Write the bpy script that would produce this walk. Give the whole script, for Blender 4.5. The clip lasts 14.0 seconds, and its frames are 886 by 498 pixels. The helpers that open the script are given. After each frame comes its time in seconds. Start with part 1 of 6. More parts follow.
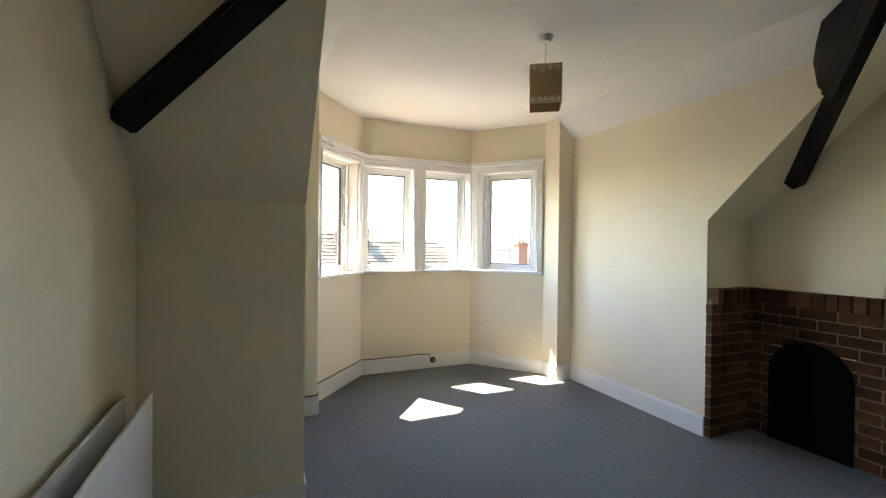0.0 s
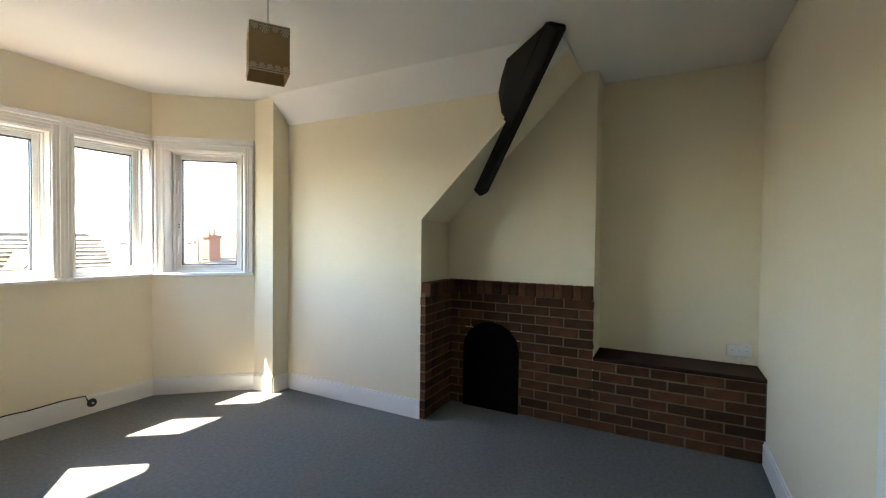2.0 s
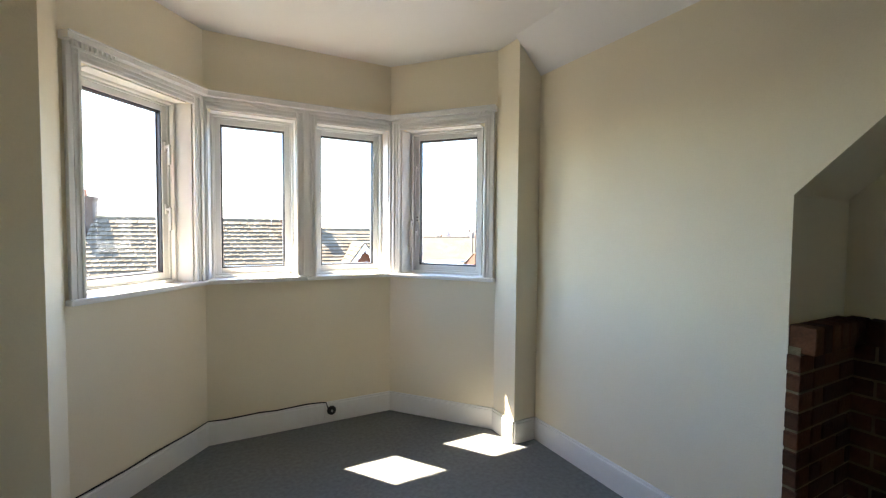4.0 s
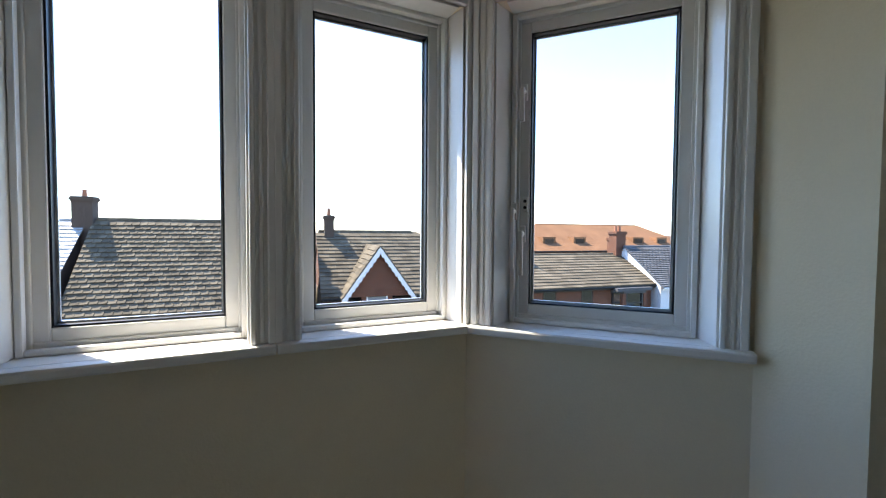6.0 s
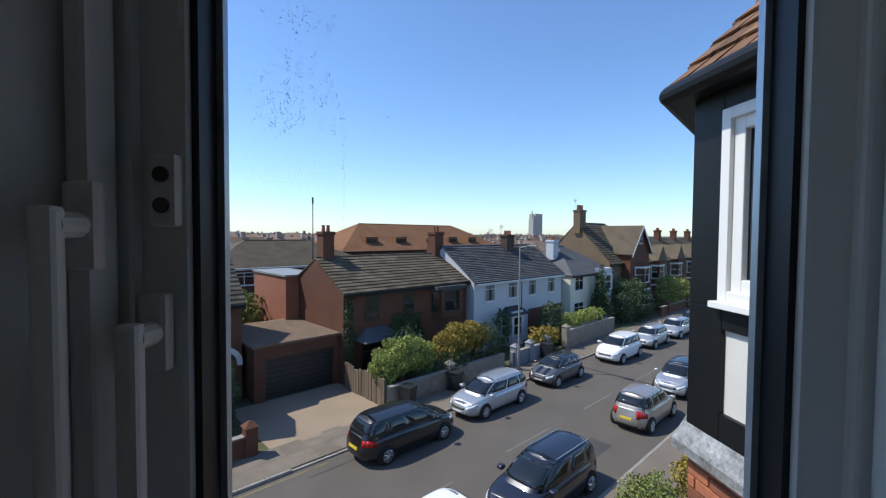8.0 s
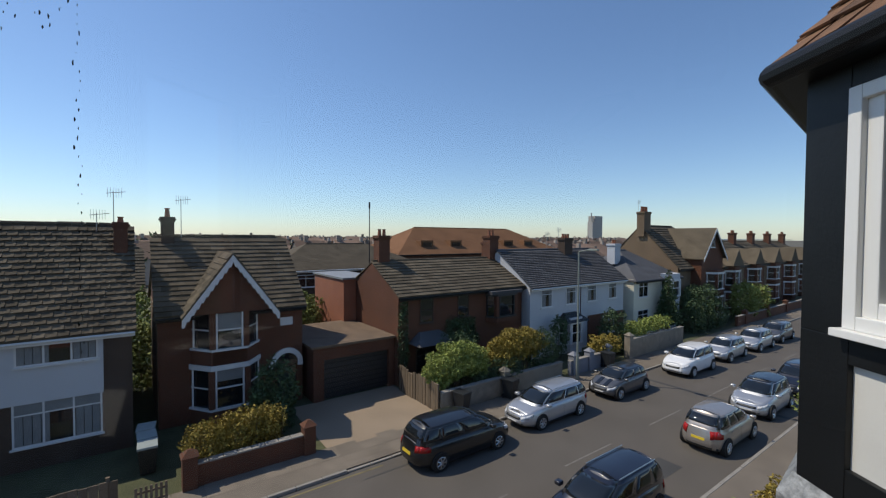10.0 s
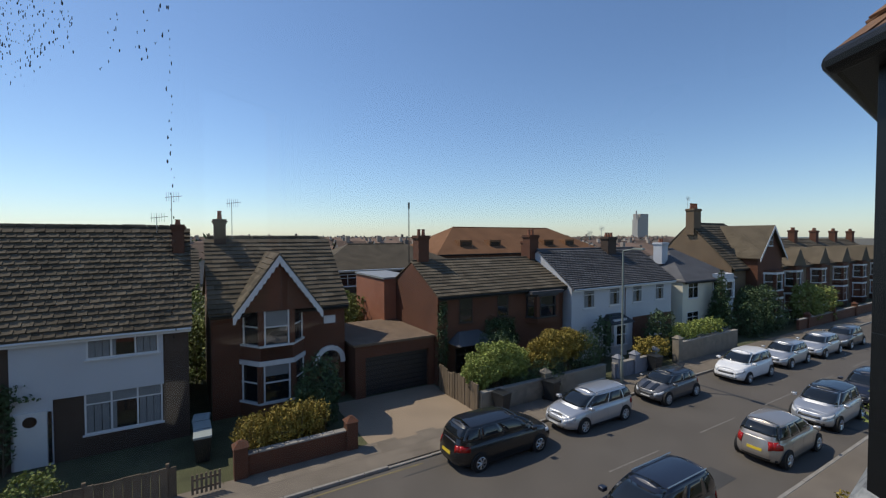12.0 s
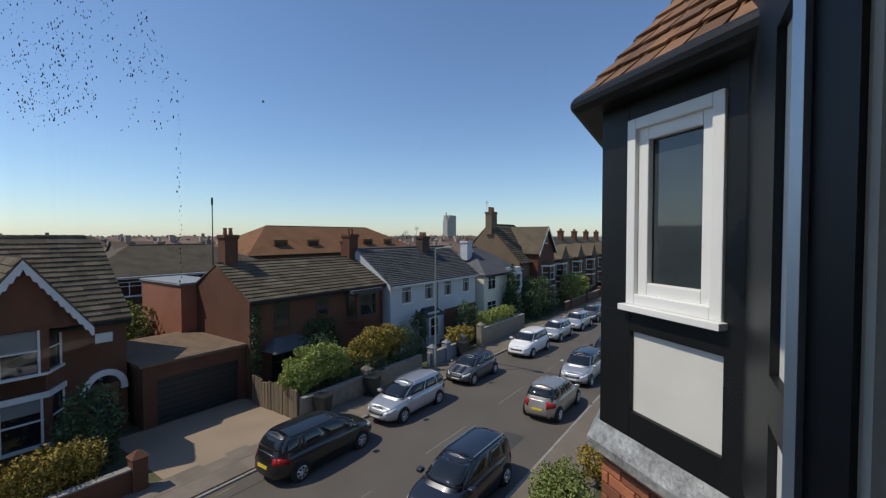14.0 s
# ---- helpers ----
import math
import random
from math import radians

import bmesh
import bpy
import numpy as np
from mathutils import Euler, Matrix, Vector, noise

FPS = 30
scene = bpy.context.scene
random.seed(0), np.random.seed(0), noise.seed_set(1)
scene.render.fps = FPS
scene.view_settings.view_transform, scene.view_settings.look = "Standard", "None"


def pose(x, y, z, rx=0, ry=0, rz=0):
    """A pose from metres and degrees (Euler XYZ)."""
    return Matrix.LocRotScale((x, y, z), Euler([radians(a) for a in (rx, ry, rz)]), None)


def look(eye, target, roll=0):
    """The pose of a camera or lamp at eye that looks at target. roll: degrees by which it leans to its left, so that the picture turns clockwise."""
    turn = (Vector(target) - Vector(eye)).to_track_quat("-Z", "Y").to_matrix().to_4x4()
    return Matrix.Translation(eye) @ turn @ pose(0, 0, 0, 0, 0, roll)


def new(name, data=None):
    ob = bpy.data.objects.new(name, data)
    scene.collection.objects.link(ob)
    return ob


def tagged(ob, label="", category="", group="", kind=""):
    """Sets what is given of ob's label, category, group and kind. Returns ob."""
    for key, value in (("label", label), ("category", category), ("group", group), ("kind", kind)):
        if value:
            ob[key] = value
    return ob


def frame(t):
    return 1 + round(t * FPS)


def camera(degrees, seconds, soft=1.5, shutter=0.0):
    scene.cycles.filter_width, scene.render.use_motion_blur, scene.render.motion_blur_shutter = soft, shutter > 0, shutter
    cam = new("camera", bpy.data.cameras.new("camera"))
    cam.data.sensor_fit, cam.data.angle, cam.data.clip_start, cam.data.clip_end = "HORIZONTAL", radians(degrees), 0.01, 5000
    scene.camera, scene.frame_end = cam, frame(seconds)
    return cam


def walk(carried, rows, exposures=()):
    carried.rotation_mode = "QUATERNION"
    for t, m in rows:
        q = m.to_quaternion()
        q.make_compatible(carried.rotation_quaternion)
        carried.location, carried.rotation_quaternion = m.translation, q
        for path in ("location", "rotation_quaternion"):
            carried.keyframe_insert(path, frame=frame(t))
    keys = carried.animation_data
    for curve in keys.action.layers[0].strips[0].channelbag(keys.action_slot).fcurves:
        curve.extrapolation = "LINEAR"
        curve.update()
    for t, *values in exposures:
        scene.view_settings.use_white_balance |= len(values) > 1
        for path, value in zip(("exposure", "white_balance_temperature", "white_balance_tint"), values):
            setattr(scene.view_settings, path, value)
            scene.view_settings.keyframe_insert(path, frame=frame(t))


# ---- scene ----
cam = camera(92.0, 14.0, soft=1.2)
PATH = [
    (0.0, pose(0.000, 0.000, 1.382, 89.41, -0.64, -23.30)),
    (0.5, pose(0.077, 0.194, 1.382, 89.10, -0.63, -40.01)),
    (1.0, pose(0.074, 0.329, 1.398, 89.25, -0.46, -56.18)),
    (1.5, pose(0.053, 0.358, 1.406, 89.14, -0.32, -65.21)),
    (2.0, pose(0.096, 0.377, 1.422, 88.79, -0.61, -62.23)),
    (2.5, pose(0.366, 0.413, 1.401, 88.26, -0.47, -50.00)),
    (3.0, pose(0.629, 0.578, 1.393, 88.07, -0.44, -38.91)),
    (3.5, pose(0.874, 0.879, 1.431, 87.37, -0.62, -29.54)),
    (6.0, pose(1.520, 3.129, 1.420, 87.91, -0.40, -26.18)),
    (6.5, pose(1.707, 3.481, 1.434, 87.58, -0.30, -29.37)),
    (7.0, pose(1.921, 3.768, 1.464, 88.00, -0.13, -39.42)),
    (7.5, pose(2.174, 3.926, 1.482, 88.00, -0.43, -49.55)),
    (10.0, pose(2.584, 4.195, 1.530, 88.38, -0.32, -42.14)),
    (10.5, pose(2.588, 4.198, 1.530, 88.56, -0.35, -34.06)),
    (11.0, pose(2.590, 4.200, 1.530, 88.40, -0.17, -28.62)),
    (11.5, pose(2.590, 4.200, 1.530, 88.39, 0.13, -28.45)),
    (12.0, pose(2.577, 4.189, 1.530, 88.33, 0.04, -36.94)),
    (12.5, pose(2.546, 4.163, 1.530, 88.15, -0.12, -44.48)),
    (13.0, pose(2.523, 4.144, 1.530, 88.06, -0.26, -46.76)),
    (13.5, pose(2.500, 4.124, 1.530, 88.15, -0.07, -51.62)),
    (14.0, pose(2.474, 4.124, 1.530, 88.23, 0.07, -60.79)),
]
EXPOSURES = [(0.0, 4.55, 7900, 13), (1.0, 4.5, 7900, 13), (2.0, 4.45, 7800, 13), (3.0, 4.35, 7600, 13), (3.5, 4.2, 7400, 13), (5.0, 3.0, 6900, 11), (6.0, 2.25, 6400, 10), (6.5, 1.7, 6200, 10),
             (7.0, 1.05, 5900, 10), (7.5, 0.6, 5900, 10), (10.0, -0.25, 6450, 10), (12.0, -0.3, 6450, 10), (14.0, -0.3, 6450, 10)]
walk(cam, PATH, EXPOSURES)

# ---- light ----
SUN_FROM = Vector((-0.588, 0.809, math.tan(radians(54.0)))).normalized()
world = bpy.data.worlds.new("sky")
scene.world = world
world.use_nodes = True
wn = world.node_tree.nodes
sky = wn.new("ShaderNodeTexSky")
sky.sky_type = "NISHITA"
sky.sun_disc = False
sky.sun_elevation = radians(54.0)
sky.sun_rotation = math.atan2(SUN_FROM.x, SUN_FROM.y)
sky.air_density, sky.dust_density, sky.ozone_density = 1.0, 0.3, 3.0
tint = wn.new("ShaderNodeMix")
tint.data_type, tint.blend_type = "RGBA", "MULTIPLY"
tint.inputs["Factor"].default_value = 1.0
tint.inputs[7].default_value = (0.92, 1.0, 1.10, 1)
world.node_tree.links.new(sky.outputs[0], tint.inputs[6])
world.node_tree.links.new(tint.outputs[2], wn["Background"].inputs[0])
wn["Background"].inputs[1].default_value = 0.15
sun = new("sun", bpy.data.lights.new("sun", "SUN"))
sun.data.energy, sun.data.angle, sun.data.color = 4.2, radians(0.53), (1.0, 0.90, 0.75)
sun.matrix_world = look(SUN_FROM * 50, (0, 0, 0))


# ---- materials ----
def mat(name, col, rough=0.6, metal=0.0, vary=0.12, scale=6.0, fine=60.0, bump=0.1, random_tint=0.0, spec=0.5, coat=0.0):
    """Two scales of variation: broad stains and fine grain, with relief."""
    m = bpy.data.materials.new(name)
    m.use_nodes = True
    nt = m.node_tree
    N, L = nt.nodes, nt.links
    b = N["Principled BSDF"]
    co = N.new("ShaderNodeTexCoord")
    n1, n2 = N.new("ShaderNodeTexNoise"), N.new("ShaderNodeTexNoise")
    n1.inputs["Scale"].default_value, n2.inputs["Scale"].default_value = scale, fine
    n1.inputs["Detail"].default_value, n2.inputs["Detail"].default_value = 5, 4
    L.new(co.outputs["Object"], n1.inputs["Vector"])
    L.new(co.outputs["Object"], n2.inputs["Vector"])
    add = N.new("ShaderNodeMath")
    add.operation = "MULTIPLY_ADD"
    L.new(n1.outputs["Fac"], add.inputs[0])
    add.inputs[1].default_value = 0.65
    half = N.new("ShaderNodeMath")
    half.operation = "MULTIPLY"
    half.inputs[1].default_value = 0.35
    L.new(n2.outputs["Fac"], half.inputs[0])
    L.new(half.outputs[0], add.inputs[2])
    ramp = N.new("ShaderNodeMapRange")
    ramp.inputs["From Min"].default_value, ramp.inputs["From Max"].default_value = 0.3, 0.7
    ramp.inputs["To Min"].default_value, ramp.inputs["To Max"].default_value = 1 - vary, 1 + vary
    L.new(add.outputs[0], ramp.inputs["Value"])
    mul = N.new("ShaderNodeVectorMath")
    mul.operation = "SCALE"
    mul.inputs[0].default_value = col
    fac = ramp.outputs[0]
    if random_tint:
        info = N.new("ShaderNodeObjectInfo")
        geo = N.new("ShaderNodeNewGeometry")
        s = N.new("ShaderNodeMath")
        L.new(info.outputs["Random"], s.inputs[0])
        L.new(geo.outputs["Random Per Island"], s.inputs[1])
        w = N.new("ShaderNodeMath")
        w.operation = "FRACT"
        L.new(s.outputs[0], w.inputs[0])
        r = N.new("ShaderNodeMapRange")
        r.inputs["To Min"].default_value, r.inputs["To Max"].default_value = 1 - random_tint, 1 + random_tint
        L.new(w.outputs[0], r.inputs["Value"])
        k = N.new("ShaderNodeMath")
        k.operation = "MULTIPLY"
        L.new(fac, k.inputs[0])
        L.new(r.outputs[0], k.inputs[1])
        fac = k.outputs[0]
    L.new(fac, mul.inputs["Scale"])
    L.new(mul.outputs[0], b.inputs["Base Color"])
    b.inputs["Roughness"].default_value, b.inputs["Metallic"].default_value = rough, metal
    b.inputs["Specular IOR Level"].default_value = spec
    b.inputs["Coat Weight"].default_value = coat
    b.inputs["Coat Roughness"].default_value = 0.05
    if bump:
        bp = N.new("ShaderNodeBump")
        bp.inputs["Strength"].default_value = bump
        bp.inputs["Distance"].default_value = 0.01
        L.new(n2.outputs["Fac"], bp.inputs["Height"])
        L.new(bp.outputs[0], b.inputs["Normal"])
    return m


def brick_mat(name, c1, c2, mortar, scale=1.0, vary_axis="XZ"):
    """Brickwork for walls that stay far off: real brick sizes with recessed joints."""
    m = bpy.data.materials.new(name)
    m.use_nodes = True
    nt = m.node_tree
    N, L = nt.nodes, nt.links
    b = N["Principled BSDF"]
    co, sep, com = N.new("ShaderNodeTexCoord"), N.new("ShaderNodeSeparateXYZ"), N.new("ShaderNodeCombineXYZ")
    L.new(co.outputs["Object"], sep.inputs[0])
    s = N.new("ShaderNodeMath")
    L.new(sep.outputs["X"], s.inputs[0])
    L.new(sep.outputs["Y"], s.inputs[1])
    L.new(s.outputs[0], com.inputs["X"])
    L.new(sep.outputs["Z"], com.inputs["Y"])
    t = N.new("ShaderNodeTexBrick")
    L.new(com.outputs[0], t.inputs["Vector"])
    t.inputs["Color1"].default_value, t.inputs["Color2"].default_value = (*c1, 1), (*c2, 1)
    t.inputs["Mortar"].default_value = (*mortar, 1)
    t.inputs["Scale"].default_value = 1.0
    t.inputs["Brick Width"].default_value, t.inputs["Row Height"].default_value = 0.225 * scale, 0.075 * scale
    t.inputs["Mortar Size"].default_value = 0.006
    n = N.new("ShaderNodeTexNoise")
    n.inputs["Scale"].default_value, n.inputs["Detail"].default_value = 0.8, 6
    L.new(co.outputs["Object"], n.inputs["Vector"])
    r = N.new("ShaderNodeMapRange")
    r.inputs["To Min"].default_value, r.inputs["To Max"].default_value = 0.6, 1.4
    L.new(n.outputs["Fac"], r.inputs["Value"])
    mul = N.new("ShaderNodeVectorMath")
    mul.operation = "SCALE"
    L.new(t.outputs["Color"], mul.inputs[0])
    L.new(r.outputs[0], mul.inputs["Scale"])
    L.new(mul.outputs[0], b.inputs["Base Color"])
    b.inputs["Roughness"].default_value = 0.9
    bp = N.new("ShaderNodeBump")
    bp.inputs["Strength"].default_value, bp.inputs["Distance"].default_value = 0.4, 0.01
    bp.invert = True
    L.new(t.outputs["Fac"], bp.inputs["Height"])
    L.new(bp.outputs[0], b.inputs["Normal"])
    return m


def glass_mat(name, tint=(0.985, 0.99, 0.985), dirt=0.0):
    m = bpy.data.materials.new(name)
    m.use_nodes = True
    nt = m.node_tree
    N, L = nt.nodes, nt.links
    N.remove(N["Principled BSDF"])
    tr, gl, mx, fr = (N.new("ShaderNodeBsdfTransparent"), N.new("ShaderNodeBsdfGlossy"),
                      N.new("ShaderNodeMixShader"), N.new("ShaderNodeLayerWeight"))
    tr.inputs[0].default_value = (*tint, 1)
    gl.inputs["Roughness"].default_value = 0.0
    pw, sc = N.new("ShaderNodeMath"), N.new("ShaderNodeMath")
    pw.operation, sc.operation = "POWER", "MULTIPLY_ADD"
    pw.inputs[1].default_value, sc.inputs[1].default_value, sc.inputs[2].default_value = 5.0, 0.5, 0.02
    L.new(fr.outputs["Facing"], pw.inputs[0])
    L.new(pw.outputs[0], sc.inputs[0])
    L.new(sc.outputs[0], mx.inputs[0])
    L.new(tr.outputs[0], mx.inputs[1])
    L.new(gl.outputs[0], mx.inputs[2])
    L.new(mx.outputs[0], N["Material Output"].inputs[0])
    return m


M_WALL = mat("cream_paint", (0.82, 0.735, 0.565), 0.7, vary=0.035, scale=1.6, fine=140, bump=0.12)
M_CEIL = mat("white_ceiling_paint", (0.80, 0.79, 0.775), 0.8, vary=0.03, scale=1.5, fine=110, bump=0.12)
M_GLOSS = mat("white_gloss_paint", (0.80, 0.79, 0.765), 0.3, vary=0.03, scale=3, fine=25, bump=0.06)
M_UPVC = mat("white_plastic", (0.76, 0.755, 0.73), 0.35, vary=0.03, scale=4, fine=50, bump=0.02)
M_CARPET = mat("grey_blue_carpet", (0.195, 0.208, 0.21), 1.0, vary=0.20, scale=40, fine=260, bump=0.9, spec=0.1)
M_BEAM = mat("black_stained_timber", (0.006, 0.006, 0.006), 0.65, spec=0.25, vary=0.3, scale=5, fine=40, bump=0.3)
M_BRICK = mat("red_brown_brick", (0.088, 0.036, 0.016), 0.9, spec=0.25, vary=0.35, scale=9, fine=70, bump=0.5, random_tint=0.45)
M_MORTAR = mat("grey_mortar", (0.185, 0.135, 0.075), 0.95, vary=0.2, scale=12, fine=120, bump=0.5)
M_SLAB = mat("dark_red_tile_slab", (0.035, 0.013, 0.009), 0.6, spec=0.15, vary=0.2, scale=5, fine=40, bump=0.06)
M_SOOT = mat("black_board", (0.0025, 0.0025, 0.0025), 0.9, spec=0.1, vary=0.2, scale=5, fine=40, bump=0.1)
M_RAD = mat("white_enamel", (0.80, 0.80, 0.78), 0.25, vary=0.02, bump=0.0)
M_CABLE = mat("black_cable", (0.012, 0.012, 0.012), 0.5, vary=0.1, bump=0.0)
M_SOCKET = mat("white_socket_plastic", (0.78, 0.77, 0.73), 0.3, vary=0.02, bump=0.0)
M_SHADE = mat("brown_fabric_shade", (0.42, 0.28, 0.135), 0.8, vary=0.08, scale=20, fine=200, bump=0.2)
M_LACE = mat("pale_lace", (0.80, 0.74, 0.60), 0.8, vary=0.05, scale=20, fine=200, bump=0.1)
M_SEAL = mat("black_rubber_gasket", (0.008, 0.009, 0.014), 0.45, vary=0.1, bump=0.0)
M_METAL = mat("grey_metal", (0.42, 0.42, 0.41), 0.35, metal=0.9, vary=0.05, bump=0.0)
M_ALU = mat("aluminium_spacer", (0.55, 0.58, 0.62), 0.4, metal=0.6, vary=0.05, bump=0.0)
M_GLASS = glass_mat("clear_glass")
M_DIRT = mat("dried_dirt", (0.10, 0.10, 0.10), 0.9, vary=0.3, bump=0.0)
M_BLKPAINT = mat("black_gloss_timber", (0.007, 0.0075, 0.008), 0.45, spec=0.3, vary=0.3, scale=4, fine=50, bump=0.14)
M_RENDER_W = mat("off_white_render", (0.62, 0.605, 0.56), 0.85, vary=0.09, scale=2.5, fine=60, bump=0.14)
M_LEAD = mat("weathered_lead", (0.30, 0.30, 0.29), 0.5, metal=0.3, vary=0.6, scale=11, fine=50, bump=0.6)
M_WINDARK = mat("dark_window_glass", (0.012, 0.014, 0.017), 0.03, vary=0.2, scale=1.5, bump=0.0, spec=0.8)
M_DIMROOM = mat("dim_room_window_glass", (0.045, 0.058, 0.064), 0.04, vary=0.35, scale=2.5, bump=0.0, spec=0.8)
M_NET = mat("pale_curtain", (0.20, 0.205, 0.205), 0.9, vary=0.15, scale=3, bump=0.0)
M_TILE_OR = mat("orange_clay_tile", (0.175, 0.088, 0.042), 0.85, vary=0.4, scale=6, fine=60, bump=0.4, random_tint=0.35)
M_TILE_BR = mat("brown_concrete_tile", (0.108, 0.088, 0.062), 0.95, spec=0.2, vary=0.35, scale=1.2, fine=14, bump=0.3, random_tint=0.28)
M_TILE_GR = mat("grey_slate", (0.085, 0.085, 0.09), 0.85, vary=0.3, spec=0.25, scale=1.2, fine=14, bump=0.3, random_tint=0.25)
M_TILE_LT = mat("pale_slate", (0.34, 0.34, 0.34), 0.6, vary=0.2, scale=1.2, fine=14, bump=0.3, random_tint=0.2)
M_TILE_TN = mat("tan_red_tile", (0.20, 0.10, 0.05), 0.95, spec=0.2, vary=0.3, scale=0.6, fine=9, bump=0.3, random_tint=0.2)
M_BRK_RED = brick_mat("red_house_brick", (0.135, 0.045, 0.02), (0.10, 0.036, 0.017), (0.10, 0.07, 0.05))
M_BRK_BRN = brick_mat("brown_house_brick", (0.075, 0.047, 0.032), (0.058, 0.036, 0.025), (0.075, 0.06, 0.045))
M_BRK_YEL = brick_mat("yellow_stock_brick", (0.19, 0.13, 0.075), (0.15, 0.10, 0.06), (0.16, 0.13, 0.095))
M_BRK_ORG = brick_mat("orange_house_brick", (0.34, 0.12, 0.06), (0.28, 0.095, 0.05), (0.25, 0.17, 0.12))
M_WHITE_R = mat("white_house_render", (0.50, 0.51, 0.53), 0.85, vary=0.08, scale=0.7, fine=12, bump=0.2)
M_CREAM_R = mat("cream_house_render", (0.68, 0.64, 0.52), 0.85, vary=0.08, scale=0.7, fine=12, bump=0.2)
M_WHITE_T = mat("white_house_trim", (0.62, 0.62, 0.61), 0.5, vary=0.06, scale=3, bump=0.05)
M_ASPH = mat("worn_asphalt", (0.100, 0.087, 0.073), 0.9, vary=0.16, scale=0.5, fine=35, bump=0.4)
M_PAVE = mat("pale_pavement", (0.165, 0.138, 0.108), 0.9, vary=0.2, scale=0.8, fine=25, bump=0.3)
M_KERB = mat("concrete_kerb", (0.27, 0.25, 0.22), 0.9, vary=0.2, scale=3, fine=30, bump=0.3)
M_PAINTLINE = mat("faded_road_paint", (0.17, 0.155, 0.135), 0.85, vary=0.35, scale=3, fine=20, bump=0.1)
M_YELLINE = mat("faded_yellow_paint", (0.20, 0.16, 0.07), 0.9, vary=0.35, scale=3, fine=20, bump=0.1)
M_SOIL = mat("garden_soil_and_grass", (0.07, 0.075, 0.035), 1.0, vary=0.4, scale=1.2, fine=12, bump=0.6)
M_LAND = mat("distant_land", (0.11, 0.10, 0.075), 1.0, vary=0.35, scale=0.02, fine=0.2, bump=0.0)
M_SEA = mat("sea_water", (0.055, 0.11, 0.15), 0.35, vary=0.1, scale=0.01, fine=0.1, bump=0.0)
M_DRIVE = mat("tan_concrete_drive", (0.28, 0.215, 0.15), 0.9, vary=0.15, scale=0.6, fine=20, bump=0.3)
M_LEAF_G = mat("green_leaves", (0.17, 0.20, 0.045), 0.75, vary=0.3, scale=3, fine=20, bump=0.0, random_tint=0.35)
M_LEAF_Y = mat("golden_green_leaves", (0.27, 0.20, 0.03), 0.75, vary=0.3, scale=3, fine=20, bump=0.0, random_tint=0.35)
M_LEAF_L = mat("light_green_leaves", (0.24, 0.28, 0.06), 0.75, vary=0.3, scale=3, fine=20, bump=0.0, random_tint=0.35)
M_LEAF_D = mat("dark_green_leaves", (0.05, 0.085, 0.03), 0.75, vary=0.3, scale=3, fine=20, bump=0.0, random_tint=0.35)
M_BARK = mat("bark", (0.10, 0.075, 0.05), 0.95, vary=0.3, scale=5, fine=40, bump=0.5)
M_FENCE = mat("weathered_fence_timber", (0.16, 0.12, 0.08), 0.9, vary=0.3, scale=5, fine=40, bump=0.4, random_tint=0.2)
M_STONE = mat("old_garden_wall_stone", (0.25, 0.215, 0.165), 0.95, vary=0.35, scale=3, fine=25, bump=0.6)
M_TYRE = mat("tyre_rubber", (0.012, 0.012, 0.012), 0.8, vary=0.1, bump=0.0)
M_RIM = mat("alloy_rim", (0.55, 0.55, 0.55), 0.3, metal=0.9, vary=0.05, bump=0.0)
M_CARGLASS = mat("tinted_car_glass", (0.012, 0.015, 0.018), 0.03, vary=0.1, bump=0.0, spec=0.7)
M_REDLAMP = mat("red_lamp_lens", (0.35, 0.012, 0.010), 0.15, vary=0.1, bump=0.0)
M_CLEARLAMP = mat("clear_lamp_lens", (0.62, 0.64, 0.66), 0.1, vary=0.1, bump=0.0)
M_PLATE_Y = mat("yellow_number_plate", (0.62, 0.45, 0.03), 0.5, vary=0.05, bump=0.0)
M_PLATE_W = mat("white_number_plate", (0.70, 0.70, 0.68), 0.5, vary=0.05, bump=0.0)
M_BINPL = mat("dark_bin_plastic", (0.018, 0.02, 0.022), 0.5, vary=0.2, bump=0.1)
M_LAMPPOST = mat("grey_green_steel", (0.24, 0.26, 0.22), 0.6, vary=0.15, scale=4, bump=0.1)
M_CONC = mat("tower_concrete", (0.42, 0.40, 0.36), 0.9, vary=0.1, scale=0.05, fine=0.5, bump=0.0)
M_POT = mat("terracotta_pot", (0.28, 0.11, 0.06), 0.9, vary=0.3, scale=6, bump=0.2)


def paint(name, col, metal=0.3):
    return mat(name, col, 0.35, metal=metal, vary=0.05, scale=2, fine=30, bump=0.0, coat=0.8)


# ---- mesh helpers ----
def bx(bm, x0, x1, y0, y1, z0, z1, m=None, bevel=0.0):
    vs = [bm.verts.new((x, y, z)) for z in (z0, z1) for x, y in ((x0, y0), (x1, y0), (x1, y1), (x0, y1))]
    if m is not None:
        for v in vs:
            v.co = m @ v.co
    fs = [bm.faces.new([vs[i] for i in f]) for f in
          ((3, 2, 1, 0), (4, 5, 6, 7), (0, 1, 5, 4), (1, 2, 6, 5), (2, 3, 7, 6), (3, 0, 4, 7))]
    if bevel:
        es = list({e for f in fs for e in f.edges})
        bmesh.ops.bevel(bm, geom=es, offset=bevel, segments=2, affect="EDGES", profile=0.6)


